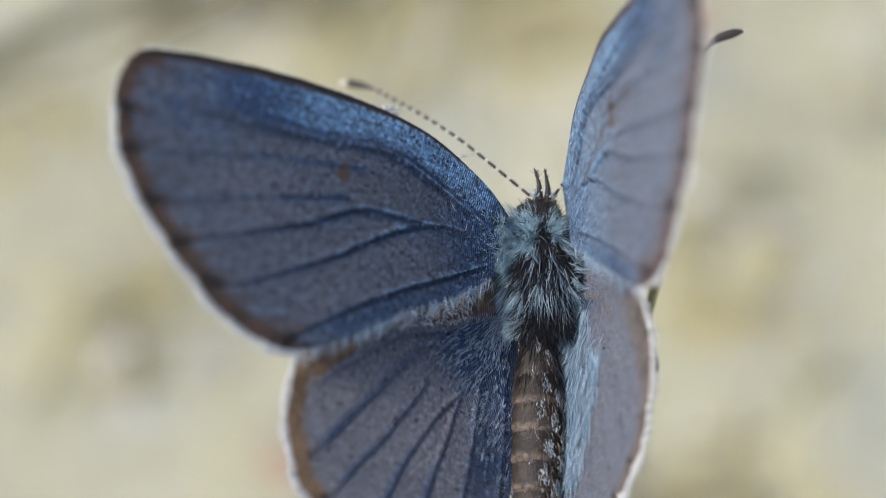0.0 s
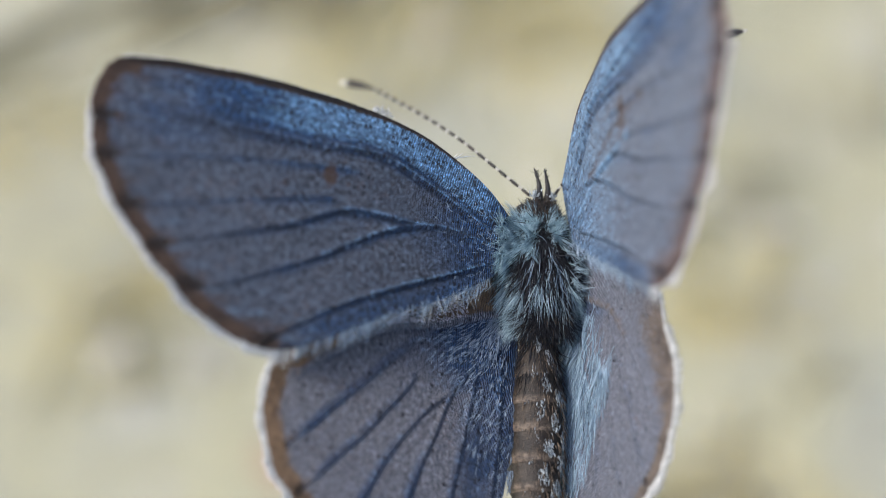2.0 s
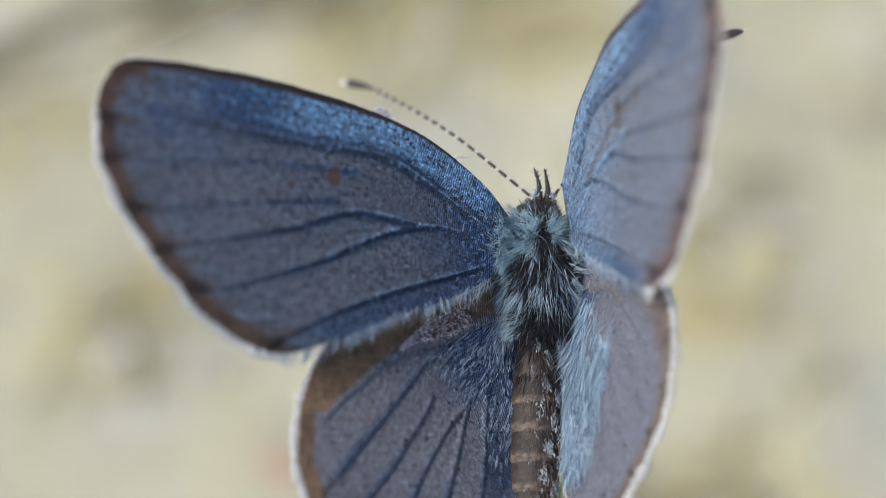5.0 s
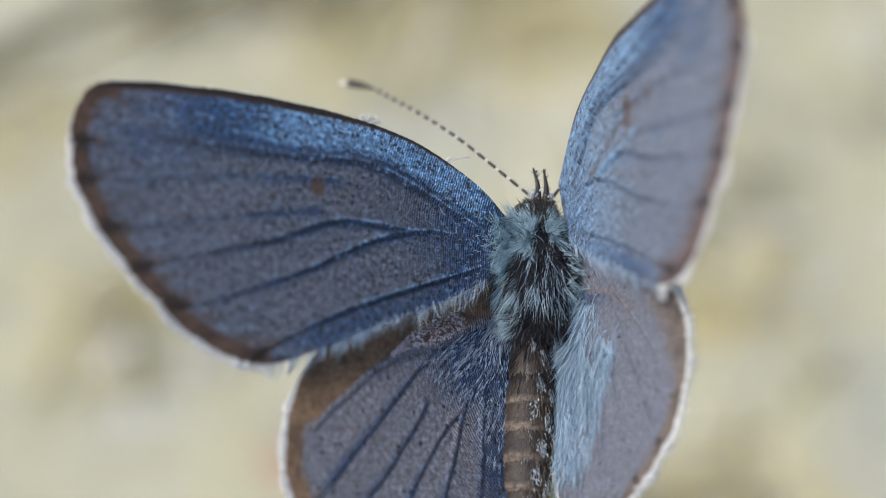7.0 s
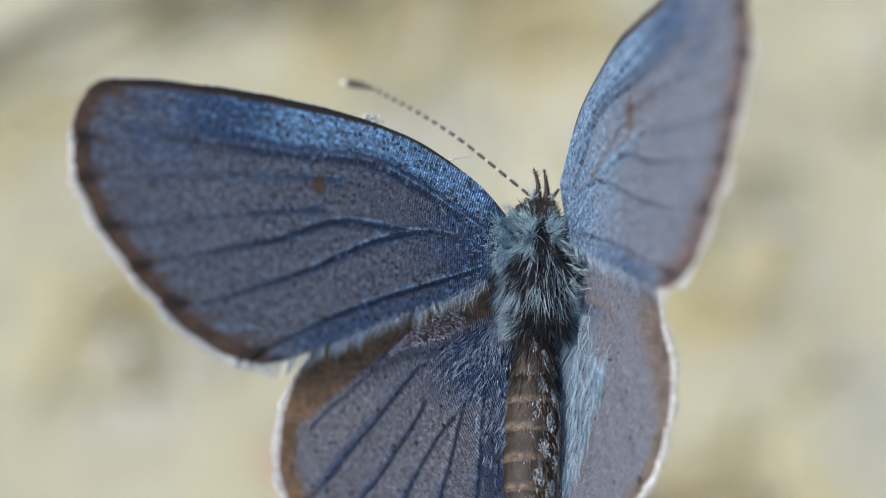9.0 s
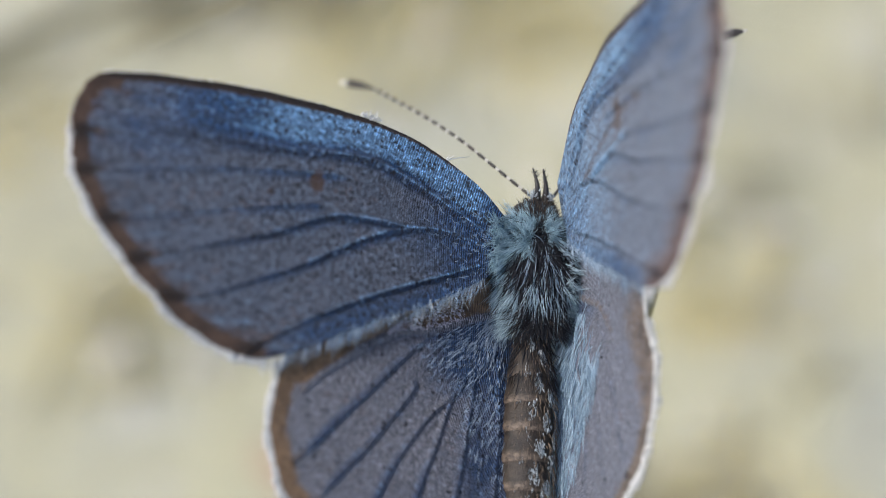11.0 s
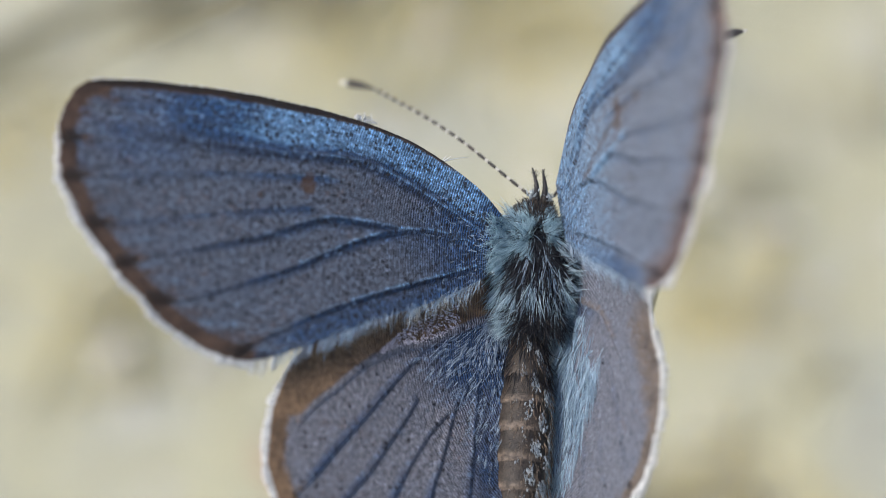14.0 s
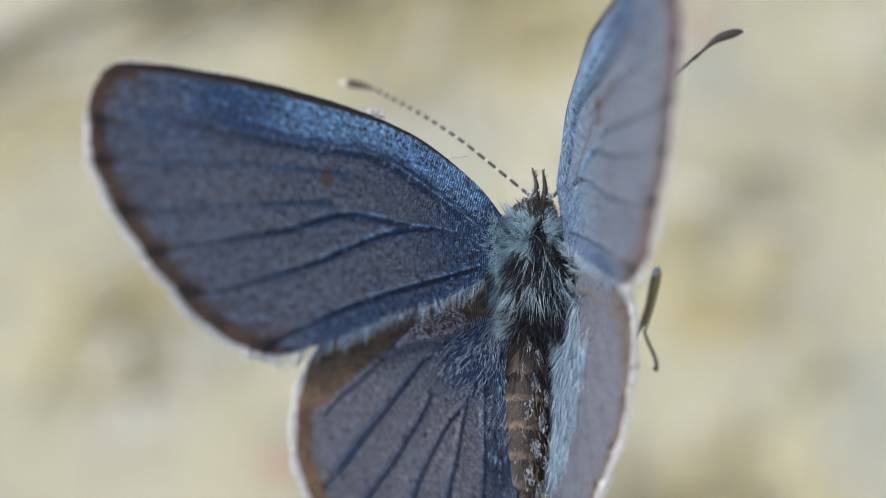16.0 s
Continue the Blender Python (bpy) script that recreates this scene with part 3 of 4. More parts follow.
        locks("shoulder_hair", np.stack([-at[:, 0] * size, at[:, 1] * size, zr - 3], 1), way, rng.uniform(18, 48, m), 14, 5.0, 0.9, HAIR_COLLAR, ob, rng, 0.25, label="soft pale hair over the wing root")
    if not fore and side < 0:
        m = 700
        th = np.radians(-96 + 72 * rng.random(m) ** 1.1)
        rr = 30 + (170 + 130 * smooth(-np.degrees(th), 55, 92)) * rng.random(m)
        at = np.stack([rr * np.cos(th), rr * np.sin(th)], 1)
        zr = np.array([height(p0, p1) for p0, p1 in at])
        turn = 0.45 * np.sin(rr * 0.03 + 3 * th) + 0.5
        way = np.stack([-(np.cos(th) * 0.5 + turn * 0.6), np.sin(th) - 0.2, 0.22 + 0 * th], 1)
        locks("hair_lock", np.stack([-at[:, 0] * size, at[:, 1] * size, zr], 1), way, rng.uniform(10, 28, m), 5, 4.0, 1.0, HAIR_LILAC, ob, rng, 0.35, label="pale hairs in small locks")
    if fore and side < 0:
        m = 80
        back = even(edge[int(np.argmin(((edge - (175, -155)) ** 2).sum(1))):], 1.0)[::-1]
        kk = (len(back) * (0.08 + 0.9 * rng.random(m))).astype(int)
        at = back[kk]
        zr = np.array([height(p0, p1) for p0, p1 in at])
        way = np.stack([-0.35 + rng.normal(size=m) * 0.5, -1.0 + 0 * zr, 0.05 + rng.normal(size=m) * 0.2], 1)
        hairs("long_hair", np.stack([-at[:, 0] * size, at[:, 1] * size + 6, zr], 1), way, rng.uniform(24, 56, m), 1.2, HAIR_CREAM, ob, rng, 0.22, label="long cream hairs at the trailing edge")
    if not fore and side < 0:
        m = 800
        a = rng.uniform(85, 245, m)
        b = np.interp(a, veins[0][:, 0], veins[0][:, 1]) + 3 + 42 * rng.random(m) * smooth(-a, -270, -150)
        zr = np.array([height(p0, p1) for p0, p1 in zip(a, b)])
        hairs("pale_scaling", np.stack([-a * size, b * size, zr + 2.0], 1), rng.normal(size=(m, 3)) * 0.5 + [-0.7, -0.2, 0.3], rng.uniform(5, 9, m), 3.4, SCALE_LILAC, ob, rng, 0.2, label="scattered lilac scales", flat=0.4)
    return ob


def wing_frame(outward, up, side):
    a, b = Vector(outward).normalized(), Vector(up)
    b = (b - a * a.dot(b)).normalized()
    x = a * side
    z = x.cross(b)
    return a, b, Matrix((x, b, z)).transposed()


left_forewing = wing("forewing", -1, True, 1)
left_forewing["label"] = "blue forewing with brown rim, spread low"
rng_tuft = np.random.default_rng(5)
tuft_at = np.stack([-(282 + rng_tuft.uniform(-22, 14, 46)), 168 + rng_tuft.uniform(-4, 3, 46), rng_tuft.uniform(-2, 4, 46)], 1)
hairs("scale_tuft", tuft_at, rng_tuft.normal(size=(46, 3)) * 0.6 + [0.3, 0.9, 0.2], rng_tuft.uniform(8, 20, 46), 2.0, FRINGE_MAT, left_forewing, rng_tuft, 0.4, label="white tuft of loose scales")
hairs("loose_hair", [(-118, 127, 2), (-120, 127, 2), (-122, 127, 2)], [(0.9, 0.45, 0.1), (0.75, 0.5, 0.3), (0.4, 0.6, 0.3)], [52, 20, 14], 3.2, FRINGE_MAT, left_forewing, rng_tuft, 0.25, label="single white hair")
left_hindwing = wing("hindwing", -1, False, 2)
left_hindwing["label"] = "grey-brown hindwing with blue veins"
right_forewing = wing("forewing", 1, True, 3, 1.004)
right_forewing["label"] = "pale blue forewing raised steeply"
right_hindwing = wing("hindwing", 1, False, 4, 0.948)
right_hindwing["label"] = "pale grey-blue hindwing raised steeply"

# body: axis towards the head, rolled to its right
AXIS = Vector((-0.01, 0.95, -0.31)).normalized()
ROLL = Matrix.Rotation(radians(16), 3, AXIS)
ACROSS = ROLL @ (Vector((1, 0, 0)) - AXIS * AXIS.x).normalized()
DORSAL = ACROSS.cross(AXIS)
BODY = np.array([ACROSS, AXIS, DORSAL])        # rows
CENTRE = np.array((172.0, -30.0, -45.0))
PIVOT = Vector((176 * U, 231 * U, 0))


def body_space(p):
    """From across, along and above the body's axis to the butterfly's space."""
    return np.asarray(p, float) @ BODY + CENTRE


def blob(profile, sides=32, flat=1.0, sway=0.0):
    """A body of rings: rows of (along, half width); flat is height over width."""
    ang = np.arange(sides) * 2 * math.pi / sides
    rings = []
    for y, r in profile:
        rings.append(np.stack([r * np.cos(ang), 0 * ang + y, r * flat * np.sin(ang)], 1))
    v = np.vstack(rings)
    f = []
    for k in range(len(profile) - 1):
        for j in range(sides):
            j2 = (j + 1) % sides
            f.append((k * sides + j, (k + 1) * sides + j, (k + 1) * sides + j2, k * sides + j2))
    f.append(tuple(range(sides)))
    f.append(tuple((len(profile) - 1) * sides + j for j in range(sides))[::-1])
    return v, f


def ellipse_profile(y0, y1, r, n=20):
    t = np.linspace(-1, 1, n)
    return [((y0 + y1) / 2 + (y1 - y0) / 2 * a, r * math.sqrt(max(0.002, 1 - a * a)) ** 0.9) for a in t]


def thorax():
    rng = np.random.default_rng(11)
    v, f = blob(ellipse_profile(-122, 82, 60), 40, 0.9)
    ob = mesh_ob("thorax", body_space(v) * U, [q[::-1] for q in f], CUTICLE, butterfly, "dark thorax under pale hair")

    def coat(n, spread, lens, mat, wid, dense, label, wild=0.22):
        ang = rng.uniform(spread[0], spread[1], n) if dense is None else dense(n)
        y = rng.uniform(-104, 76, n)
        r = 60 * np.sqrt(np.clip(1 - ((y + 20) / 104) ** 2, 0.05, 1))
        root = np.stack([r * np.sin(ang), y, 0.9 * r * np.cos(ang)], 1)
        lock = np.sin(ang * 5.3 + y * 0.11) + 0.7 * np.sin(y * 0.31 - ang * 9.0)
        way = np.stack([np.sin(ang) * 0.62 + 1.2 * wild * lock, -1.0 + rng.normal(size=n) * 0.25, np.cos(ang) * 0.22 + 0.10 * rng.random(n)], 1)
        way[:, 0] += rng.normal(size=n) * wild
        way[:, 1] += smooth(y, 30, 76) * 0.9 + 0.25 * lock
        way[:, 1] -= 0.5 * smooth(-y, -10, 90)
        length = rng.uniform(*lens, n) * (0.60 + 0.50 * smooth(y, -100, 30))
        hairs("hair", body_space(root), way @ BODY, length, wid, mat, ob, rng, 0.45, -np.array(DORSAL), label)

    sides = lambda n: np.where(rng.random(n) < 0.5, -1, 1) * rng.uniform(0.74, 1.8, n)
    coat(3600, (-1.0, 1.0), (26, 60), HAIR_DARK, 1.6, None, "black hairs on the back")
    coat(1500, None, (24, 60), HAIR_DARK, 1.5, sides, "dark hairs on the flanks")
    coat(260, (-0.9, 0.9), (36, 90), HAIR_BLUE, 1.1, None, "blue-grey hairs on the back", 0.12)

    def tufts(count, per, low, high, ends, lens, wide, width, mat, label, out=0.6, back=-0.9, lift=0.25, sway=0.15, fore=0.0):
        """Locks between two angles round the body, on a stretch along it; fore turns the foremost ones towards the head."""
        ang = rng.uniform(low, high, count)
        y = rng.uniform(*ends, count)
        r = 60 * np.sqrt(np.clip(1 - ((y + 20) / 104) ** 2, 0.05, 1))
        root = np.stack([r * np.sin(ang), y, 0.9 * r * np.cos(ang)], 1)
        front = smooth(y + 8 * np.sin(ang * 7), 0, 84)
        way = np.stack([np.sin(ang) * out + rng.normal(size=count) * sway, back + fore * front + rng.normal(size=count) * sway, np.cos(ang) * (lift + 0.4 * abs(fore) * front)], 1)
        locks("hair_lock", body_space(root), way @ BODY, rng.uniform(*lens, count), per, wide, width, mat, ob, rng, 0.3, -np.array(DORSAL), label)

    tufts(150, 15, -1.75, -0.78, (-100, 50), (30, 62), 4.5, 0.95, HAIR_PALE, "pale locks on the flank", 0.50, -0.95)
    tufts(80, 12, 0.80, 1.75, (-100, 40), (30, 62), 4.0, 1.0, HAIR_PALE, "pale locks on the flank", 0.65, -0.8, 0.3, 0.35)
    tufts(44, 6, -0.8, 0.8, (-60, 55), (46, 90), 4.0, 1.0, HAIR_PALE, "pale streaks on the back", 0.2, -1.0, 0.12, 0.14)
    # soft dense tufts behind the head, parted in the middle
    tufts(140, 24, -1.45, -0.46, (16, 76), (24, 46), 5.0, 0.85, HAIR_COLLAR, "soft pale shoulder tuft", 0.45, -0.75, 0.30, 0.20, 1.25)
    tufts(90, 24, 0.24, 1.15, (32, 76), (20, 42), 5.0, 0.85, HAIR_COLLAR, "soft pale shoulder tuft", 0.30, -0.75, 0.30, 0.20, 1.25)
    tufts(16, 12, -0.44, 0.22, (58, 76), (14, 30), 4.0, 0.9, HAIR_COLLAR, "thin pale hair behind the head", 0.3, -0.6, 0.3, 0.25, 1.1)
    tufts(110, 16, -1.6, -0.85, (0, 74), (40, 78), 5.0, 0.95, HAIR_COLLAR, "pale tufts over the shoulder", 0.95, -0.40, 0.40, 0.25, 0.45)
    # stiff tufts that fan out over the raised wing's root
    tufts(34, 5, 0.45, 1.05, (-62, 34), (34, 72), 3.0, 1.0, HAIR_PALE, "pale tufts over the wing root", 1.0, -0.15, 0.6, 0.45)
    coat(500, (-1.2, 1.2), (18, 40), HAIR_DARK, 1.2, None, "dark hairs among the pale ones")
    # black hairs over the waist, pale ones at its sides
    for count, low, high, mat, label in ((1800, 0.0, 1.0, HAIR_DARK, "black hairs over the waist"), (110, 0.0, 0.9, HAIR_BROWN, "brown hairs over the waist"), (750, 0.85, 1.7, HAIR_PALE, "pale hairs beside the waist")):
        ang = rng.uniform(low, high, count) * np.where(rng.random(count) < 0.5, -1, 1)
        root = np.stack([42 * np.sin(ang), rng.uniform(-122, -75, count), 34 * np.cos(ang)], 1)
        way = np.stack([np.sin(ang) * 1.0 + rng.normal(size=count) * 0.35, -0.75 + rng.normal(size=count) * 0.25, np.cos(ang) * 0.35], 1)
        hairs("hair", body_space(root), way @ BODY, rng.uniform(18, 50, count), 1.2, mat, ob, rng, 0.4, -np.array(DORSAL), label)
    return ob


def abdomen():
    rng = np.random.default_rng(12)
    n = 150
    y = np.linspace(-50, -520, n)
    s = np.clip((y + 100) / -420, 0, 1)
    r = 29 + 19 * smooth(s, 0, 0.42) - 36 * smooth(s, 0.60, 1.0) ** 1.3
    seg = (s * 8.2 + 0.05 * np.sin(s * 17.0)) % 1.0
    r = r * (0.95 + 0.075 * smooth(seg, 0, 0.85) - 0.06 * smooth(seg, 0.93, 1.0))
    v, f = blob(list(zip(y, r)), 40, 0.92)
    v[:, 2] += -18 - 30 * np.clip((-100 - v[:, 1]) / 420, 0, 1)
    v[:, 0] += -10 * np.clip((-100 - v[:, 1]) / 420, 0, 1)
    ob = mesh_ob("abdomen", body_space(v) * U, [q[::-1] for q in f], ABDOMEN_MAT, butterfly, "brown ringed abdomen with white specks")
    turn = np.arange(40) * 2 * math.pi / 40
    # tan ring edges; their highlight on the left flank is painted in by the cosine
    ring = np.repeat(smooth(seg, 0.50, 0.95) * smooth(s, 0.05, 0.45), 40) * np.tile(0.75 - 0.45 * np.cos(turn + 0.4), n)
    ring = ring.astype(np.float32)
    ob.data.attributes.new("ring", "FLOAT", "POINT").data.foreach_set("value", ring)
    # specks of white scales, most on the right flank
    m = 3800
    ang = rng.normal(0.38, 0.62, m)
    yy = -100 - 420 * rng.random(m) * 0.8
    keep = np.sin(yy * 0.11 + ang * 4.0) + np.sin(yy * 0.047 - ang * 9.0) + rng.normal(size=m) * 0.5 > 0.75
    ang, yy = ang[keep], yy[keep]
    rr = np.interp(-yy, -y, r) + 0.3
    root = np.stack([rr * np.sin(ang), yy, 0.92 * rr * np.cos(ang) - 18 - 30 * (-100 - yy) / 420], 1)
    way = np.stack([0.25 * np.sin(ang) + rng.normal(size=len(yy)) * 0.2, -1 + 0 * yy, 0.25 * np.cos(ang)], 1)
    hairs("pale_scaling", body_space(root), way @ BODY, rng.uniform(4, 9, len(yy)), 3.2, WHITE_SCALE, ob, rng, 0.2, -np.array(DORSAL), "scattered white scales", 0.3)
    m = 900
    ang = rng.uniform(-1.6, 1.6, m)
    yy = -105 - 400 * rng.random(m)
    rr = np.interp(-yy, -y, r)
    root = np.stack([rr * np.sin(ang), yy, 0.92 * rr * np.cos(ang) - 18 - 30 * (-100 - yy) / 420], 1)
    way = np.stack([0.35 * np.sin(ang), -1 + 0 * yy, 0.3 * np.cos(ang)], 1) + rng.normal(size=(m, 3)) * 0.15
    hairs("hair", body_space(root), way @ BODY, rng.uniform(8, 22, m), 1.6, HAIR_BROWN, ob, rng, 0.3, -np.array(DORSAL), "short brown hairs")
    m = 700
    ang = rng.uniform(-1.5, 1.5, m)
    yy = -92 - 130 * rng.random(m) ** 1.3
    rr = np.interp(-yy, -y, r)
    root = np.stack([rr * np.sin(ang), yy, 0.92 * rr * np.cos(ang) - 18 - 30 * np.clip((-100 - yy) / 420, 0, 1)], 1)
    way = np.stack([0.4 * np.sin(ang), -1 + 0 * yy, 0.25 * np.cos(ang)], 1) + rng.normal(size=(m, 3)) * 0.22
    hairs("hair", body_space(root), way @ BODY, rng.uniform(16, 40, m), 1.3, HAIR_DARK, ob, rng, 0.3, -np.array(DORSAL), "longer black hairs near the waist")
    return ob


def head():
    rng = np.random.default_rng(13)
    back = -43
    v, f = blob(ellipse_profile(104 + back, 166 + back, 35), 32, 0.85)
    v[:, 2] += 8
    ob = mesh_ob("head", body_space(v) * U, f, CUTICLE, butterfly, "small dark head")
    for side in (-1, 1):
        ev, ef = blob(ellipse_profile(-24, 24, 22), 24, 1.0)
        ev = ev * np.array([0.7, 0.95, 0.95]) + np.array([side * 29, 134 + back, 2])
        mesh_ob("eye", body_space(ev) * U, ef, EYE_MAT, ob, "glossy dark eye")
        path = np.array([(side * 9 + 2, 152 + back, 24), (side * 8 + 3, 184 + back, 28), (side * 10 - 3, 220 + back, 24)], float)
        path = curve_through(path, 8)
        pv, pf = tube(body_space(path), [9, 8, 6.5, 5, 4, 3, 2.2, 1.0], 8)
        palp = mesh_ob("palp", pv * U, pf, CUTICLE, ob, "dark hairy palp")
        n = 90
        k = rng.integers(0, 7, n)
        way = np.stack([rng.normal(size=n) * 0.5, 0.8 + rng.normal(size=n) * 0.3, rng.normal(size=n) * 0.5], 1)
        hairs("hair", body_space(path[k]), way @ BODY, rng.uniform(5, 14, n), 1.2, HAIR_DARK, palp, rng, 0.3)
        # white scales at the antenna's root
        n = 90
        root = np.array([side * 14 + 2, 164 + back, 26]) + rng.normal(size=(n, 3)) * 4.0
        hairs("pale_scaling", body_space(root), (rng.normal(size=(n, 3)) + [0, 1, 0.6]) @ BODY, rng.uniform(5, 10, n), 2.5, WHITE_SCALE, ob, rng, 0.2)
    n = 420
    ang = rng.uniform(-1.5, 1.5, n)
    yy = rng.uniform(108, 160, n) + back
    rh = 34 * np.sqrt(np.clip(1 - ((yy - 135 - back) / 33) ** 2, 0.1, 1))
    root = np.stack([rh * np.sin(ang), yy, 0.85 * rh * np.cos(ang) + 8], 1)
    way = np.stack([np.sin(ang) * 0.6, 0.35 + rng.normal(size=n) * 0.5, np.cos(ang) * 0.7], 1)
    hairs("hair", body_space(root), way @ BODY, rng.uniform(6, 14, n), 1.6, BROWN_DARK, ob, rng, 0.3)
    return ob


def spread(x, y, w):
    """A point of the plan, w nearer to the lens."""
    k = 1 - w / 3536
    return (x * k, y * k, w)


def antenna(ctrl, rings, tip_pale, label, banded=1.0):
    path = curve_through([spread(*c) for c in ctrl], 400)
    length = np.r_[0, np.cumsum(np.linalg.norm(np.diff(path, axis=0), axis=1))]
    total = length[-1]
    shaft_end = total * 0.80
    holder = None
    verts, faces, slots = [], [], []
    step = shaft_end / rings
    for k in range(rings):
        for part_i, (a, b) in enumerate(((0.0, 0.70), (0.70, 1.0))):
            d = np.linspace((k + a) * step, (k + b) * step, 4)
            pts = np.stack([np.interp(d, length, path[:, c]) for c in range(3)], 1)
            dark = part_i == 0
            r = (np.array([2.4, 2.8, 2.9, 2.6]) if dark else np.full(4, 2.1)) * (1.0 + 0.3 * k / rings)
            v, f = tube(pts, r, 8)
            base = sum(len(x) for x in verts)
            verts.append(v)
            faces += [tuple(i + base for i in q) for q in f]
            slots += [0 if dark or k > banded * rings else 1] * len(f)
    holder = mesh_ob("antenna", np.vstack(verts) * U, faces, [ANT_DARK, ANT_PALE], butterfly, label, True, slots)
    d = np.linspace(shaft_end, total, 26)
    pts = np.stack([np.interp(d, length, path[:, c]) for c in range(3)], 1)
    s = np.linspace(0, 1, 26)
    r = 2.8 + 5.8 * smooth(s, 0.0, 0.6) - 6.8 * smooth(s, 0.70, 1.0)
    v, f = tube(pts, r, 12)
    where = np.array([f_[0] // 12 for f_ in f]) / 25.0
    slots = [1 if (w > tip_pale or i == len(f) - 1) else 0 for i, w in enumerate(where)]
    mesh_ob("club", v * U, f, [ANT_DARK, ANT_PALE], holder, "dark club with a pale tip", True, slots)
    return holder


def leg():
    """A thin leg that reaches out under the raised wing."""
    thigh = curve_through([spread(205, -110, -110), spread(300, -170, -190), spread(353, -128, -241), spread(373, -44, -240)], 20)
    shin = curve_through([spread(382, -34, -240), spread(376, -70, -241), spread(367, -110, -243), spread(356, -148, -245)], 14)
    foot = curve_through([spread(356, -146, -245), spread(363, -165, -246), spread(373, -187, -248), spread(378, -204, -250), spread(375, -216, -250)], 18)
    v, f = tube(thigh, np.linspace(9, 5, 20), 8)
    ob = mesh_ob("leg", v * U, f, LEG_BROWN, butterfly, "thin olive leg with a dark foot")
    v, f = tube(shin, np.array([3.5, 6.5, 7, 7, 6.6, 6.2, 5.8, 5.4, 5, 4.6, 4.2, 3.6, 3, 2.5]), 8)
    mesh_ob("shin", v * U, f, LEG_OLIVE, ob, "olive-brown shin")
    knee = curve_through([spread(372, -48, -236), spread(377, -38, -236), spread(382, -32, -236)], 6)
    v, f = tube(knee, [3, 6.5, 7.5, 7.5, 6, 2.5], 8)
    mesh_ob("knee", v * U, f, WHITE_SCALE, ob, "whitish knee")
    r = np.linspace(2.6, 3.6, 18)
    r[::4] *= 1.25
    r[-3:] = (5.5, 5.5, 3.0)
    v, f = tube(foot, r, 8)
    mesh_ob("foot", v * U, f, LEG_MAT, ob, "dark jointed foot")
    return ob


thorax_part = thorax()
abdomen_part = abdomen()
head_part = head()
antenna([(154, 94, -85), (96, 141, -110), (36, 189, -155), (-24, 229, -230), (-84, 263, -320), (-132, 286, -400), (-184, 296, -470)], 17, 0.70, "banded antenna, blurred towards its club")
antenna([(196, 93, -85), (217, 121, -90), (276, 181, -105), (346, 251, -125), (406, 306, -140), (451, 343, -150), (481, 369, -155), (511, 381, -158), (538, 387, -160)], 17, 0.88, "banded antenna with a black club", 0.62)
leg()


# ---- the stem, the ground and what lies on it ----
def stem():
    """A grass stem with a bent leaf; the leaf's long tip stands up beside the abdomen."""
    low = Vector((0.0106, 0.012, -0.002))
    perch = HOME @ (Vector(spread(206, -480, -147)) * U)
    n = 60
    path = np.array([perch.lerp(low, s) + Vector((0.0006 * math.sin(5 * s), 0, 0)) for s in np.linspace(0, 1, n)])
    r = np.linspace(0.00040, 0.0010, n) * (1 + 0.08 * np.sin(np.arange(n) * 0.9))
    v, f = tube(path - np.array(low), r, 12)
    ob = tagged(mesh_ob("plant_stem", v, f, STEM_MAT), "upright yellow-green grass stem growing from dry ground", "stem")
    ob.location = low
    ctrl = [(222, -238, -128), (220, -300, -130), (218, -360, -132), (215, -395, -134), (212, -420, -137), (209, -460, -142), (205, -500, -150)]
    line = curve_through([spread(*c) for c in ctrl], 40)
    half = np.interp(np.linspace(0, 1, 40), (0, 0.35, 0.55, 0.66, 0.80, 1.0), (0.8, 1.8, 2.6, 7.0, 17.0, 7.0))
    rows = []
    for (x, y, z), w in zip(line, half):
        rows += [(x - w, y, z), (x - 0.35 * w, y, z - 0.25 * w), (x + 0.35 * w, y, z - 0.25 * w), (x + w, y, z + 0.1 * w)]
    v = np.array([HOME @ (Vector(p) * U) - low for p in rows])
    f = [(4 * i + j, 4 * i + j + 1, 4 * i + j + 5, 4 * i + j + 4) for i in range(39) for j in range(3)]
    leaf = mesh_ob("leaf", v, f, STEM_MAT, ob, "narrow yellow-green leaf with a thin tip")
    thick = leaf.modifiers.new("thickness", "SOLIDIFY")
    thick.thickness = 3 * U
    return ob


plant_stem = stem()


def ground():
    n = 90
    t = np.linspace(-1, 1, n)
    g = np.sign(t) * (0.12 * np.abs(t) + 1.2 * np.abs(t) ** 3 + 900 * np.abs(t) ** 14)
    x, y = np.meshgrid(g, g + 0.06)
    z = np.array([noise.noise((a * 30, b * 30, 0)) * 0.004 * min(1, 0.4 / (abs(a) + abs(b) + 0.1)) for a, b in zip(x.ravel(), y.ravel())])
    idx = np.arange(n * n).reshape(n, n)
    f = np.stack([idx[:-1, :-1], idx[:-1, 1:], idx[1:, 1:], idx[1:, :-1]], -1).reshape(-1, 4).tolist()
    ob = mesh_ob("ground", np.stack([x.ravel(), y.ravel(), z], 1), f, GROUND_MAT)
    return tagged(ob, "pale sandy ground with yellowish dry patches", "ground", kind="structure")


ground()


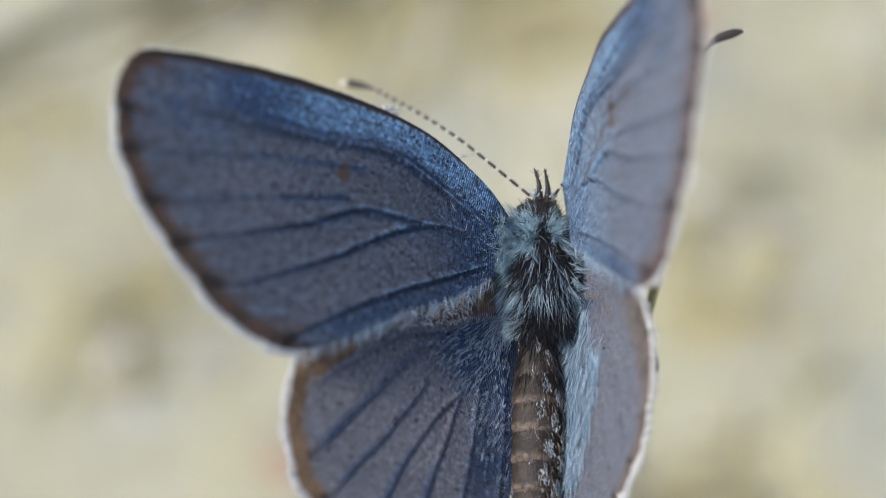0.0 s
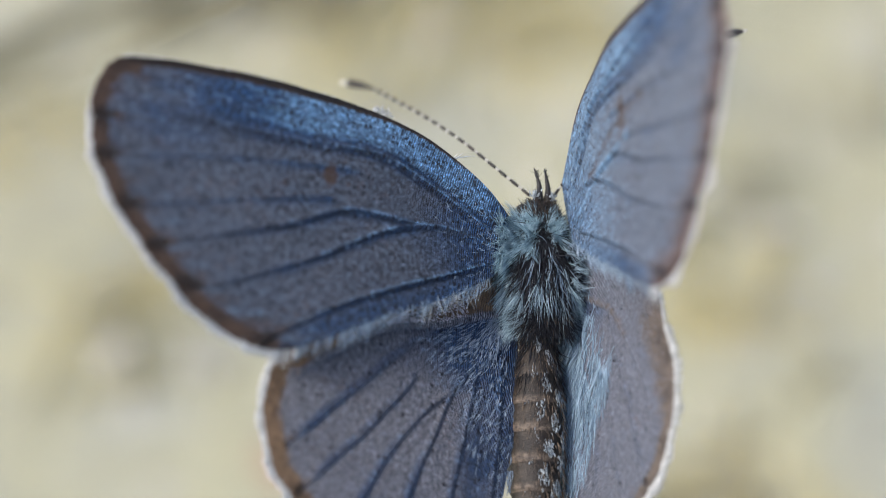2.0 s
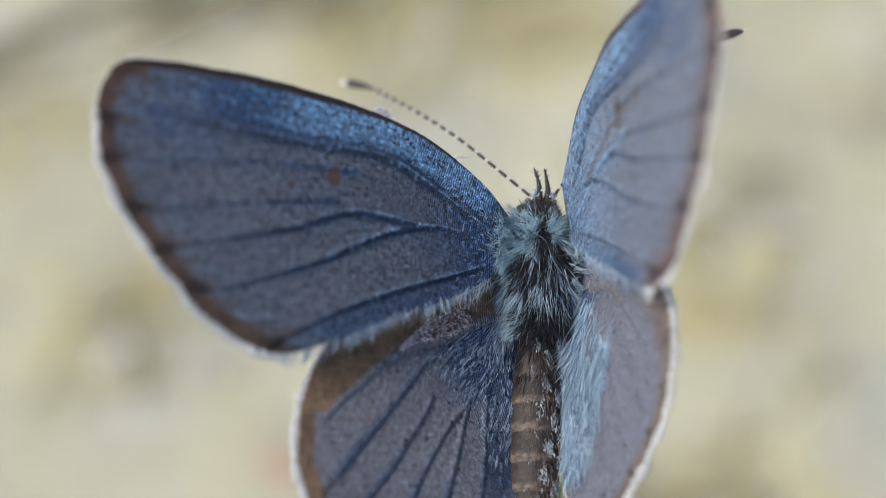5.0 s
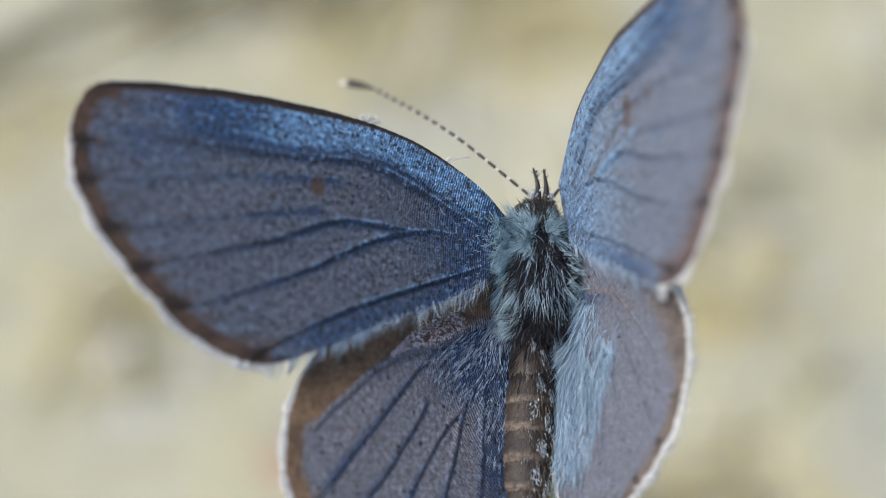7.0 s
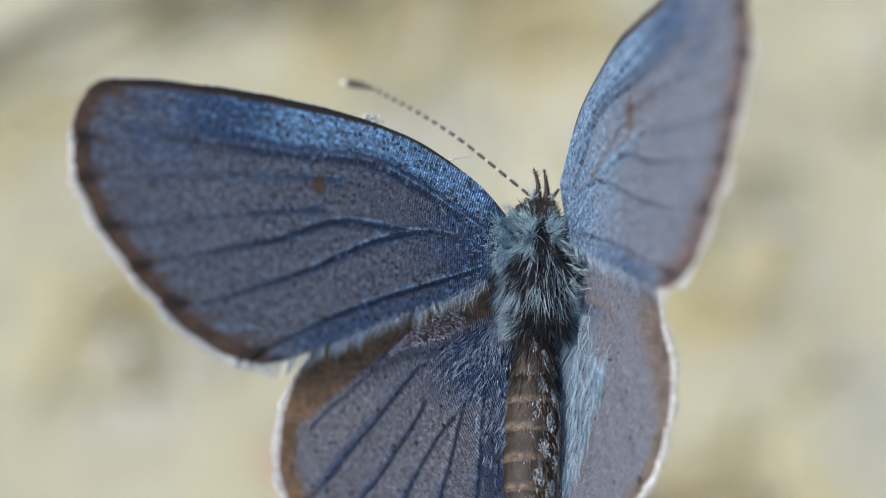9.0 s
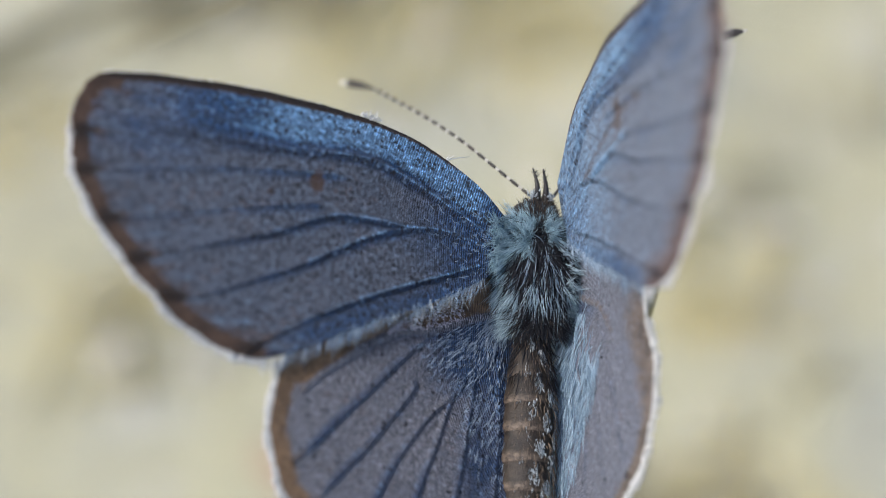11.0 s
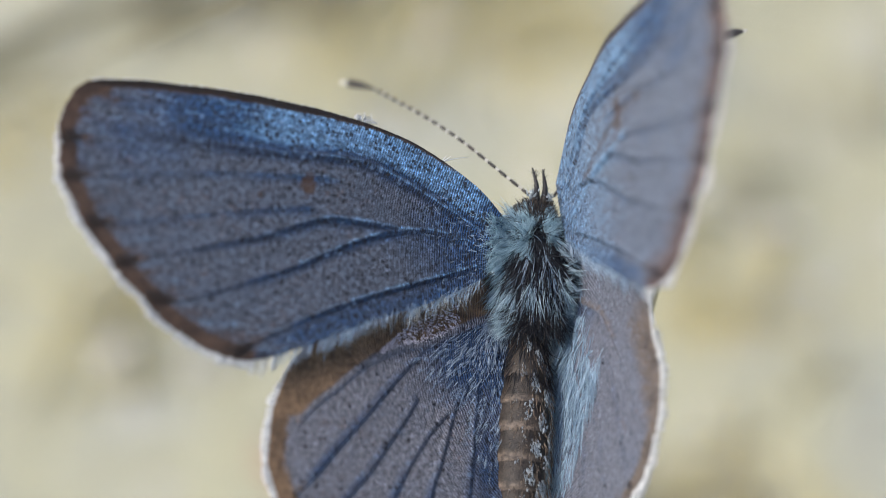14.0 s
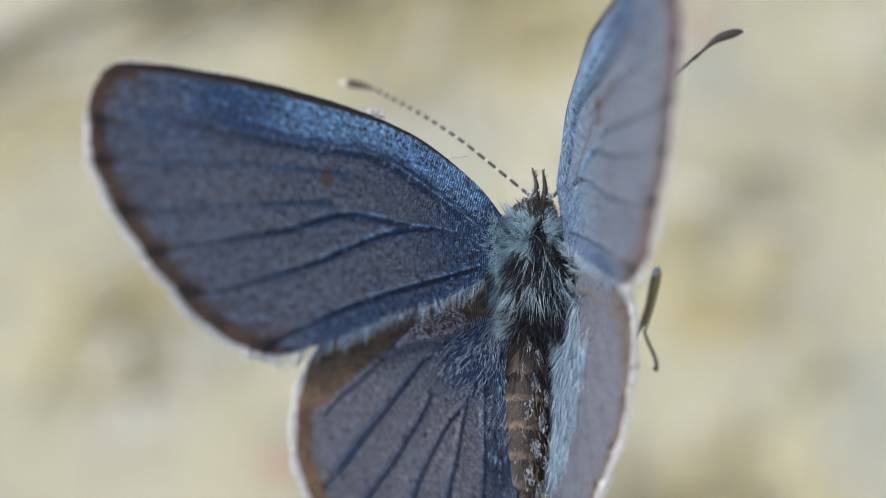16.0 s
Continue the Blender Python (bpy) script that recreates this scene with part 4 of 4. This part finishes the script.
def pebble_field(name, count, area, size, mat, seed, label):
    """Small worn stones, joined."""
    rng = np.random.default_rng(seed)
    verts, faces = [], []
    base_v, base_f = blob(ellipse_profile(-1, 1, 1, 7), 9)
    for _ in range(count):
        a = rng.uniform(*size)
        k = base_v * np.array([1, rng.uniform(0.7, 1.3), rng.uniform(0.45, 0.8)]) * (1 + rng.normal(size=(len(base_v), 1)) * 0.07)
        th = rng.uniform(0, 6.28)
        c, s = math.cos(th), math.sin(th)
        k = np.stack([k[:, 0] * c - k[:, 1] * s, k[:, 0] * s + k[:, 1] * c, k[:, 2]], 1) * a
        k += np.array([rng.uniform(area[0], area[1]), rng.uniform(area[2], area[3]), a * 0.2])
        off = len(verts) * len(base_v)
        verts.append(k)
        faces += [tuple(i + off for i in q) for q in base_f]
    return tagged(mesh_ob(name, np.vstack(verts), faces, mat), label, "stones", kind="stuff")


pebble_field("gravel", 700, (-0.12, 0.12, 0.0, 0.22), (0.0006, 0.0016), PEBBLE_MAT, 21, "fine pale gravel scattered on the sandy ground")
pebble_field("reddish_gravel", 30, (-0.0208, -0.0158, 0.0718, 0.0768), (0.0006, 0.0012), PINK_MAT, 22, "small heap of reddish gravel")
pebble_field("reddish_gravel", 34, (0.0325, 0.0375, 0.1400, 0.1455), (0.0006, 0.0012), PINK_MAT, 23, "small heap of reddish gravel")

def straws(name, count, area, mat, seed, label, width=(0.0004, 0.0009), length=(0.02, 0.05), lift=0.002):
    rng = np.random.default_rng(seed)
    verts, faces, total = [], [], 0
    for _ in range(count):
        th, L = rng.uniform(0, 3.14), rng.uniform(*length)
        p = np.array([rng.uniform(area[0], area[1]), rng.uniform(area[2], area[3]), lift * rng.uniform(0.3, 1.5)])
        d = np.array([math.cos(th), math.sin(th), rng.normal() * 0.08])
        s = np.linspace(-0.5, 0.5, 7)
        path = p + d * (s * L)[:, None] + np.array([-d[1], d[0], 0.1]) * (s ** 2 * L * rng.normal() * 0.5)[:, None]
        v, f = tube(path, np.full(7, rng.uniform(*width)), 5)
        verts.append(v)
        faces += [tuple(i + total for i in q) for q in f]
        total += len(v)
    return tagged(mesh_ob(name, np.vstack(verts), faces, mat), label, "dry grass", kind="stuff")


def tuft(x, y, count, size, seed, mat=STRAW_MAT, name="dry_grass", label="tuft of short yellow dry grass on the ground"):
    straws(name, count, (x - size, x + size, y - size, y + size), mat, seed, label, (0.0002, 0.00045), (0.006, 0.014), 0.001)


for k, (x, y, count, size) in enumerate(((-0.0425, 0.105, 24, 0.009), (-0.040, 0.092, 14, 0.009), (0.035, 0.100, 26, 0.008), (-0.006, 0.140, 40, 0.014),
                                         (0.037, 0.0726, 30, 0.009), (0.016, 0.138, 36, 0.012), (-0.053, 0.119, 30, 0.009))):
    tuft(x, y, count, size, 40 + k)
for k, (x, y, count, size) in enumerate(((-0.0362, 0.0912, 4, 0.004), (-0.0362, 0.1435, 14, 0.003), (-0.0172, 0.1462, 12, 0.003), (-0.0262, 0.1480, 10, 0.003), (-0.052, 0.099, 8, 0.004), (0.033, 0.074, 16, 0.005), (0.045, 0.080, 12, 0.006), (0.022, 0.071, 10, 0.005), (0.057, 0.1286, 4, 0.005), (0.037, 0.114, 4, 0.005))):
    tuft(x, y, count, size, 60 + k, TWIG_MAT, "brown_litter", "small scatter of brown plant litter")


def twig(a, b, radius, sag, seed):
    rng = np.random.default_rng(seed)
    s = np.linspace(0, 1, 24)
    a, b = np.array(a, float), np.array(b, float)
    path = a + (b - a) * s[:, None]
    path[:, 2] += sag * np.sin(s * math.pi)
    path[:, :2] += np.cumsum(rng.normal(size=(24, 2)) * 0.0002, axis=0)
    v, f = tube(path, radius * np.linspace(1.15, 0.7, 24) * (1 + rng.normal(size=24) * 0.08), 8)
    return tagged(mesh_ob("dry_twig", v, f, TWIG_MAT), "dry grey-brown twig lying on pale ground", "twig")


twig((-0.068, 0.1275, 0.001), (-0.040, 0.1490, 0.001), 0.0009, 0.001, 1)
twig((-0.066, 0.134, 0.001), (-0.034, 0.1530, 0.001), 0.0006, 0.001, 2)
twig((-0.020, 0.1475, 0.001), (0.011, 0.1490, 0.001), 0.0009, 0.0005, 3)
twig((-0.066, 0.120, 0.001), (-0.046, 0.1340, 0.001), 0.0004, 0.001, 5)


def stalk():
    """A dry grass stalk that leans up from the ground behind the butterfly."""
    near = HOME @ (Vector(spread(-350, 476, -1000)) * U)
    far = HOME @ (Vector(spread(-720, 318, -3000)) * U)
    foot = near + (far - near) * ((near.z + 0.002) / (near.z - far.z))
    s = np.linspace(0, 1, 40)
    path = np.array([foot.lerp(near, t) for t in s])
    path[:, 2] += 0.0012 * np.sin(s * 5.0)
    v, f = tube(path, np.linspace(0.00032, 0.00010, 40), 8)
    tagged(mesh_ob("grass_stalk", v, f, TWIG_MAT), "thin dry olive-brown grass stalk leaning from the ground", "stalk")


stalk()


# ---- what moves ----
SWAY = [(0.0, 0), (1.0, 2), (2.0, 0), (3.0, 2), (4.0, 4), (4.2, 3), (6.3, -5), (6.5, -6), (8.0, -5), (9.0, -4), (9.2, -5),
        (11.5, -9), (12.0, -11), (16.0, -11)]
LEFT_FORE = [
    (0, 0.0, -0.0, 0.0), (0.2, -1.6, -0.1, -0.0), (0.3, -0.8, -0.2, -0.0), (0.5, 6.4, -0.3, -0.0),
    (0.7, 4.4, -0.1, -0.3), (0.8, 4.7, 0.0, -0.4), (1, -2.0, 0.3, -0.6), (1.2, 0.7, 0.5, -0.3),
    (1.3, 2.9, 0.6, -0.1), (1.5, -4.0, 0.8, 0.2), (1.7, -4.0, 0.4, 0.5), (1.8, -6.0, 0.1, 0.7),
    (2, -6.0, -0.3, 1.0), (2.2, -3.5, -0.2, 0.8), (2.5, 0.0, -0.1, 0.5), (2.7, -1.2, -0.1, 0.4),
    (2.8, -2.0, -0.1, 0.3), (3, -1.4, -0.1, 0.1), (3.2, 1.0, 0.3, -0.1), (3.3, -1.7, 0.5, -0.2),
    (3.5, -3.3, 1.0, -0.4), (3.7, 5.4, 0.9, -0.4), (3.8, 2.6, 0.8, -0.4), (4, -3.6, 0.7, -0.5),
    (4.2, -1.7, 0.0, 0.2), (6.3, -8.8, -0.2, -0.5), (6.5, -5.5, 0.5, -0.4), (6.7, -12.5, 0.3, -0.7),
    (7, -10.1, 0.0, -1.0), (7.2, -10.3, 0.3, -0.6), (7.5, -8.1, 0.6, -0.0), (7.7, -9.6, 0.1, 0.1),
    (8, -10.5, -0.7, 0.4), (8.2, -10.8, -0.8, -0.0), (8.5, -9.6, -0.8, -0.6), (8.7, -10.8, -1.1, -0.7),
    (9, -10.0, -1.5, -0.9), (9.2, -3.3, 0.4, -0.5), (11.3, -10.3, -1.0, 0.1), (11.5, -10.2, -1.2, 0.2),
    (11.8, -9.5, -0.8, -0.1), (12, -6.4, -0.5, -0.4), (12.2, -9.5, -0.6, -0.4), (12.5, -10.9, -0.8, -0.4),
    (12.7, -11.4, -0.4, -0.4), (13, -7.4, 0.3, -0.4), (13.2, -10.3, -0.1, -0.3), (13.5, -13.8, -0.6, -0.3),
    (13.7, -14.4, -0.7, 0.0), (14, -14.0, -1.0, 0.5), (14.2, -14.2, -1.0, 0.6), (14.5, -9.2, -1.1, 0.7),
    (14.7, -10.2, -1.0, 0.4), (15, -7.2, -0.7, -0.1), (15.2, -7.0, -0.8, -0.1), (15.5, -6.1, -0.8, -0.0),
    (15.7, -8.0, -0.3, -0.1), (16, -4.4, 0.4, -0.3),
]
LEFT_HIND = [
    (0, 0.4, 0.1, 1.0), (0.2, -0.9, 1.4, -0.0), (0.3, -0.2, 2.0, -0.5), (0.5, 6.5, 3.3, -1.5),
    (0.7, 5.2, 2.6, -3.2), (0.8, 5.8, 2.2, -4.2), (1, 0.2, 1.5, -5.8), (1.2, 2.1, 1.9, -5.2),
    (1.3, 3.8, 2.1, -4.8), (1.5, -3.0, 2.4, -4.2), (1.7, -3.8, 1.9, -0.9), (1.8, -6.1, 1.6, 0.8),
    (2, -6.9, 1.0, 4.1), (2.2, -4.4, 0.4, 5.3), (2.5, -0.8, -0.6, 7.2), (2.7, -1.4, -0.5, 3.3),
    (2.8, -1.8, -0.4, 1.5), (3, -0.7, -0.3, -2.4), (3.2, 2.2, -0.3, -3.7), (3.3, -0.0, -0.3, -4.5),
    (3.5, -0.8, -0.3, -5.9), (3.7, 7.1, 0.1, -6.1), (3.8, 4.6, 0.5, -6.3), (4, -1.0, 0.9, -6.6),
    (4.2, 0.5, 0.7, -6.5), (6.3, -7.3, -0.9, -6.1), (6.5, -3.8, 0.9, -6.1), (6.7, -9.7, 0.2, -7.0),
    (7, -7.0, -0.7, -8.1), (7.2, -7.4, 0.6, -7.5), (7.5, -5.8, 2.7, -6.4), (7.7, -7.6, 1.4, -5.1),
    (8, -9.4, -0.4, -3.2), (8.2, -9.6, -0.8, -3.8), (8.5, -8.4, -1.5, -4.7), (8.7, -9.4, -1.7, -5.7),
    (9, -8.4, -2.3, -7.4), (9.2, -1.6, 1.4, -6.9), (11.3, -6.3, -1.0, 0.7), (11.5, -9.5, -2.0, -1.2),
    (11.8, -8.2, -0.9, -2.7), (12, -5.1, -0.1, -3.5), (12.2, -7.9, -0.4, -4.7), (12.5, -9.4, -1.0, -6.5),
    (12.7, -9.4, 0.1, -6.6), (13, -5.1, 1.6, -6.7), (13.2, -7.6, 0.8, -6.8), (13.5, -10.5, -0.5, -7.1),
    (13.7, -11.3, -0.6, -6.6), (14, -11.3, -0.8, -5.9), (14.2, -11.9, -0.5, -3.0), (14.5, -8.1, -0.1, 1.4),
    (14.7, -8.9, -0.1, -0.1), (15, -6.2, 0.1, -2.4), (15.2, -5.7, 0.5, -3.3), (15.5, -4.5, 1.1, -4.7),
    (15.7, -5.7, 2.1, -5.1), (16, -1.7, 3.7, -5.7),
]
RIGHT_FORE = [
    (0, -0.0, 0.0, 0.0), (0.2, 0.9, 0.4, 0.2), (0.3, 0.4, 0.6, 0.3), (0.5, -4.0, 1.0, 0.5),
    (0.7, -2.1, 0.9, 0.3), (0.8, -2.0, 0.9, 0.3), (1, 2.7, 0.9, 0.1), (1.2, 0.5, 0.7, -0.0),
    (1.3, -1.1, 0.5, -0.1), (1.5, 2.4, 0.3, -0.2), (1.7, 2.0, 0.4, -0.1), (1.8, 3.0, 0.5, -0.1),
    (2, 2.5, 0.6, -0.1), (2.2, 0.8, 0.2, -0.0), (2.5, -1.6, -0.4, 0.1), (2.7, -0.1, -0.5, 0.0),
    (2.8, 0.8, -0.5, -0.0), (3, 1.2, -0.5, -0.1), (3.2, -0.2, -0.5, 0.0), (3.3, 1.5, -0.5, 0.1),
    (3.5, 2.5, -0.5, 0.2), (3.7, -2.8, -0.3, -0.0), (3.8, -1.1, -0.1, -0.1), (4, 2.6, 0.1, -0.4),
    (4.2, 0.8, -0.0, -0.1), (6.3, 3.9, -0.5, -0.2), (6.5, 1.6, -0.4, 0.1), (6.7, 6.0, -0.0, 0.2),
    (7, 5.0, 0.6, 0.3), (7.2, 4.4, 0.5, 0.0), (7.5, 2.0, 0.5, -0.4), (7.7, 3.0, 0.2, -0.3),
    (8, 3.6, -0.3, -0.3), (8.2, 4.1, -0.2, -0.3), (8.5, 3.9, -0.1, -0.3), (8.7, 5.2, -0.2, -0.3),
    (9, 5.4, -0.3, -0.4), (9.2, 0.0, 0.5, 0.2), (11.3, 3.0, -0.0, -0.5), (11.5, 2.8, -0.1, -0.6),
    (11.8, 2.2, -0.3, -0.4), (12, 0.2, -0.4, -0.3), (12.2, 2.0, -0.4, -0.3), (12.5, 2.8, -0.4, -0.3),
    (12.7, 3.2, -0.1, -0.0), (13, 0.9, 0.2, 0.4), (13.2, 2.2, 0.2, -0.0), (13.5, 3.7, 0.1, -0.7),
    (13.7, 3.8, 0.1, -0.5), (14, 3.2, 0.1, -0.3), (14.2, 3.3, -0.2, -0.3), (14.5, 0.4, -0.5, -0.3),
    (14.7, 1.2, -0.5, -0.2), (15, -0.2, -0.5, 0.0), (15.2, -0.3, -0.4, -0.0), (15.5, -0.7, -0.2, -0.1),
    (15.7, 0.5, -0.2, 0.1), (16, -1.6, -0.3, 0.4),
]
RIGHT_HIND = [
    (0, 1.7, 1.4, -23.0), (0.2, 1.7, 2.1, -22.4), (0.3, 0.7, 2.5, -22.2), (0.5, -4.7, 3.3, -21.6),
    (0.7, 0.5, 0.0, -15.4), (0.8, 2.3, -1.6, -12.3), (1, 10.2, -4.8, -6.0), (1.2, 8.3, -2.9, -11.7),
    (1.3, 6.8, -1.9, -14.5), (1.5, 10.7, -0.0, -20.2), (1.7, 10.4, 0.7, -23.3), (1.8, 11.4, 1.1, -25.0),
    (2, 11.2, 1.8, -28.3), (2.2, 7.2, 1.4, -27.9), (2.5, 1.2, 0.8, -27.3), (2.7, 3.3, 0.2, -26.9),
    (2.8, 4.4, -0.1, -26.7), (3, 5.3, -0.7, -26.1), (3.2, 4.4, -1.3, -23.6), (3.3, 6.2, -1.6, -22.3),
    (3.5, 7.7, -2.1, -19.8), (3.7, 2.6, -2.4, -15.8), (3.8, 4.3, -2.5, -13.9), (4, 8.3, -2.7, -10.0),
    (4.2, 5.8, -2.5, -11.0), (6.3, 6.9, -0.8, -21.4), (6.5, 3.7, -0.6, -22.4), (6.7, 10.6, -1.8, -20.0),
    (7, 13.3, -3.6, -16.3), (7.2, 12.2, -1.6, -18.9), (7.5, 9.1, 1.2, -22.9), (7.7, 9.8, 2.8, -26.2),
    (8, 10.0, 5.0, -31.0), (8.2, 10.3, 3.7, -31.0), (8.5, 9.8, 1.7, -30.9), (8.7, 11.2, 1.0, -29.7),
    (9, 11.9, 0.1, -27.8), (9.2, 4.7, 0.3, -27.7), (11.3, 6.0, 1.6, -27.2), (11.5, 5.7, 1.7, -27.2),
    (11.8, 5.5, 0.3, -28.1), (12, 3.8, -0.7, -28.8), (12.2, 5.7, -0.3, -28.0), (12.5, 6.6, 0.3, -26.9),
    (12.7, 7.1, -0.5, -23.9), (13, 5.0, -1.7, -19.4), (13.2, 7.1, -0.2, -21.1), (13.5, 9.8, 2.1, -23.9),
    (13.7, 10.2, 1.7, -26.3), (14, 10.1, 1.1, -29.9), (14.2, 8.6, 1.7, -31.0), (14.5, 3.3, 2.5, -32.4),
    (14.7, 4.2, 1.0, -31.4), (15, 2.9, -1.2, -29.7), (15.2, 1.2, -0.4, -27.2), (15.5, -1.6, 0.8, -23.5),
    (15.7, -0.0, 0.1, -22.0), (16, -1.4, -1.0, -19.8),
]

def swayed(t):
    return float(np.interp(t, [r[0] for r in SWAY], [r[1] for r in SWAY]))


def wing_rows(rows, outward, up, hinge, side):
    a, b, frame_m = wing_frame(outward, up, side)
    n = a.cross(b)
    out = []
    for t, flap, twist, sweep in rows:
        turn = b * radians(flap) + a * radians(twist) + n * radians(sweep)
        r = Matrix.Rotation(turn.length, 3, turn) if turn.length > 1e-9 else Matrix.Identity(3)
        m = (r @ frame_m).to_4x4()
        m.translation = (Vector(hinge) + Vector((swayed(t), 0, 0))) * U
        out.append((t, m))
    return [(0.0, out[0][1])] * (out[0][0] > 0) + out


def motions():
    walk(left_forewing, wing_rows(LEFT_FORE, (-0.744, 0.230, 0.627), (0.033, 0.951, -0.309), (109, 11, 0), -1))
    walk(left_hindwing, wing_rows(LEFT_HIND, (-0.778, 0.218, 0.589), (0.033, 0.951, -0.309), (116, -119, -24), -1))
    walk(right_forewing, wing_rows(RIGHT_FORE, (0.159, 0.318, 0.935), (-0.061, 0.948, -0.312), (223, 75, -70), 1))
    walk(right_hindwing, wing_rows(RIGHT_HIND, (0.320, 0.285, 0.903), (0.076, 0.943, -0.325), (245, 5, -81), 1))
    for piece in (thorax_part, abdomen_part, head_part):
        rows = []
        for t, dx in SWAY:
            rows.append((t, Matrix.Translation(PIVOT) @ Matrix.Rotation(dx / 270, 4, "Z") @ Matrix.Translation(-PIVOT)))
        walk(piece, rows)
    foot = plant_stem.location.copy()
    walk(plant_stem, [(t, Matrix.Translation(foot) @ Matrix.Rotation(2.2 * dx * U / HEIGHT, 4, "Y")) for t, dx in SWAY])


motions()
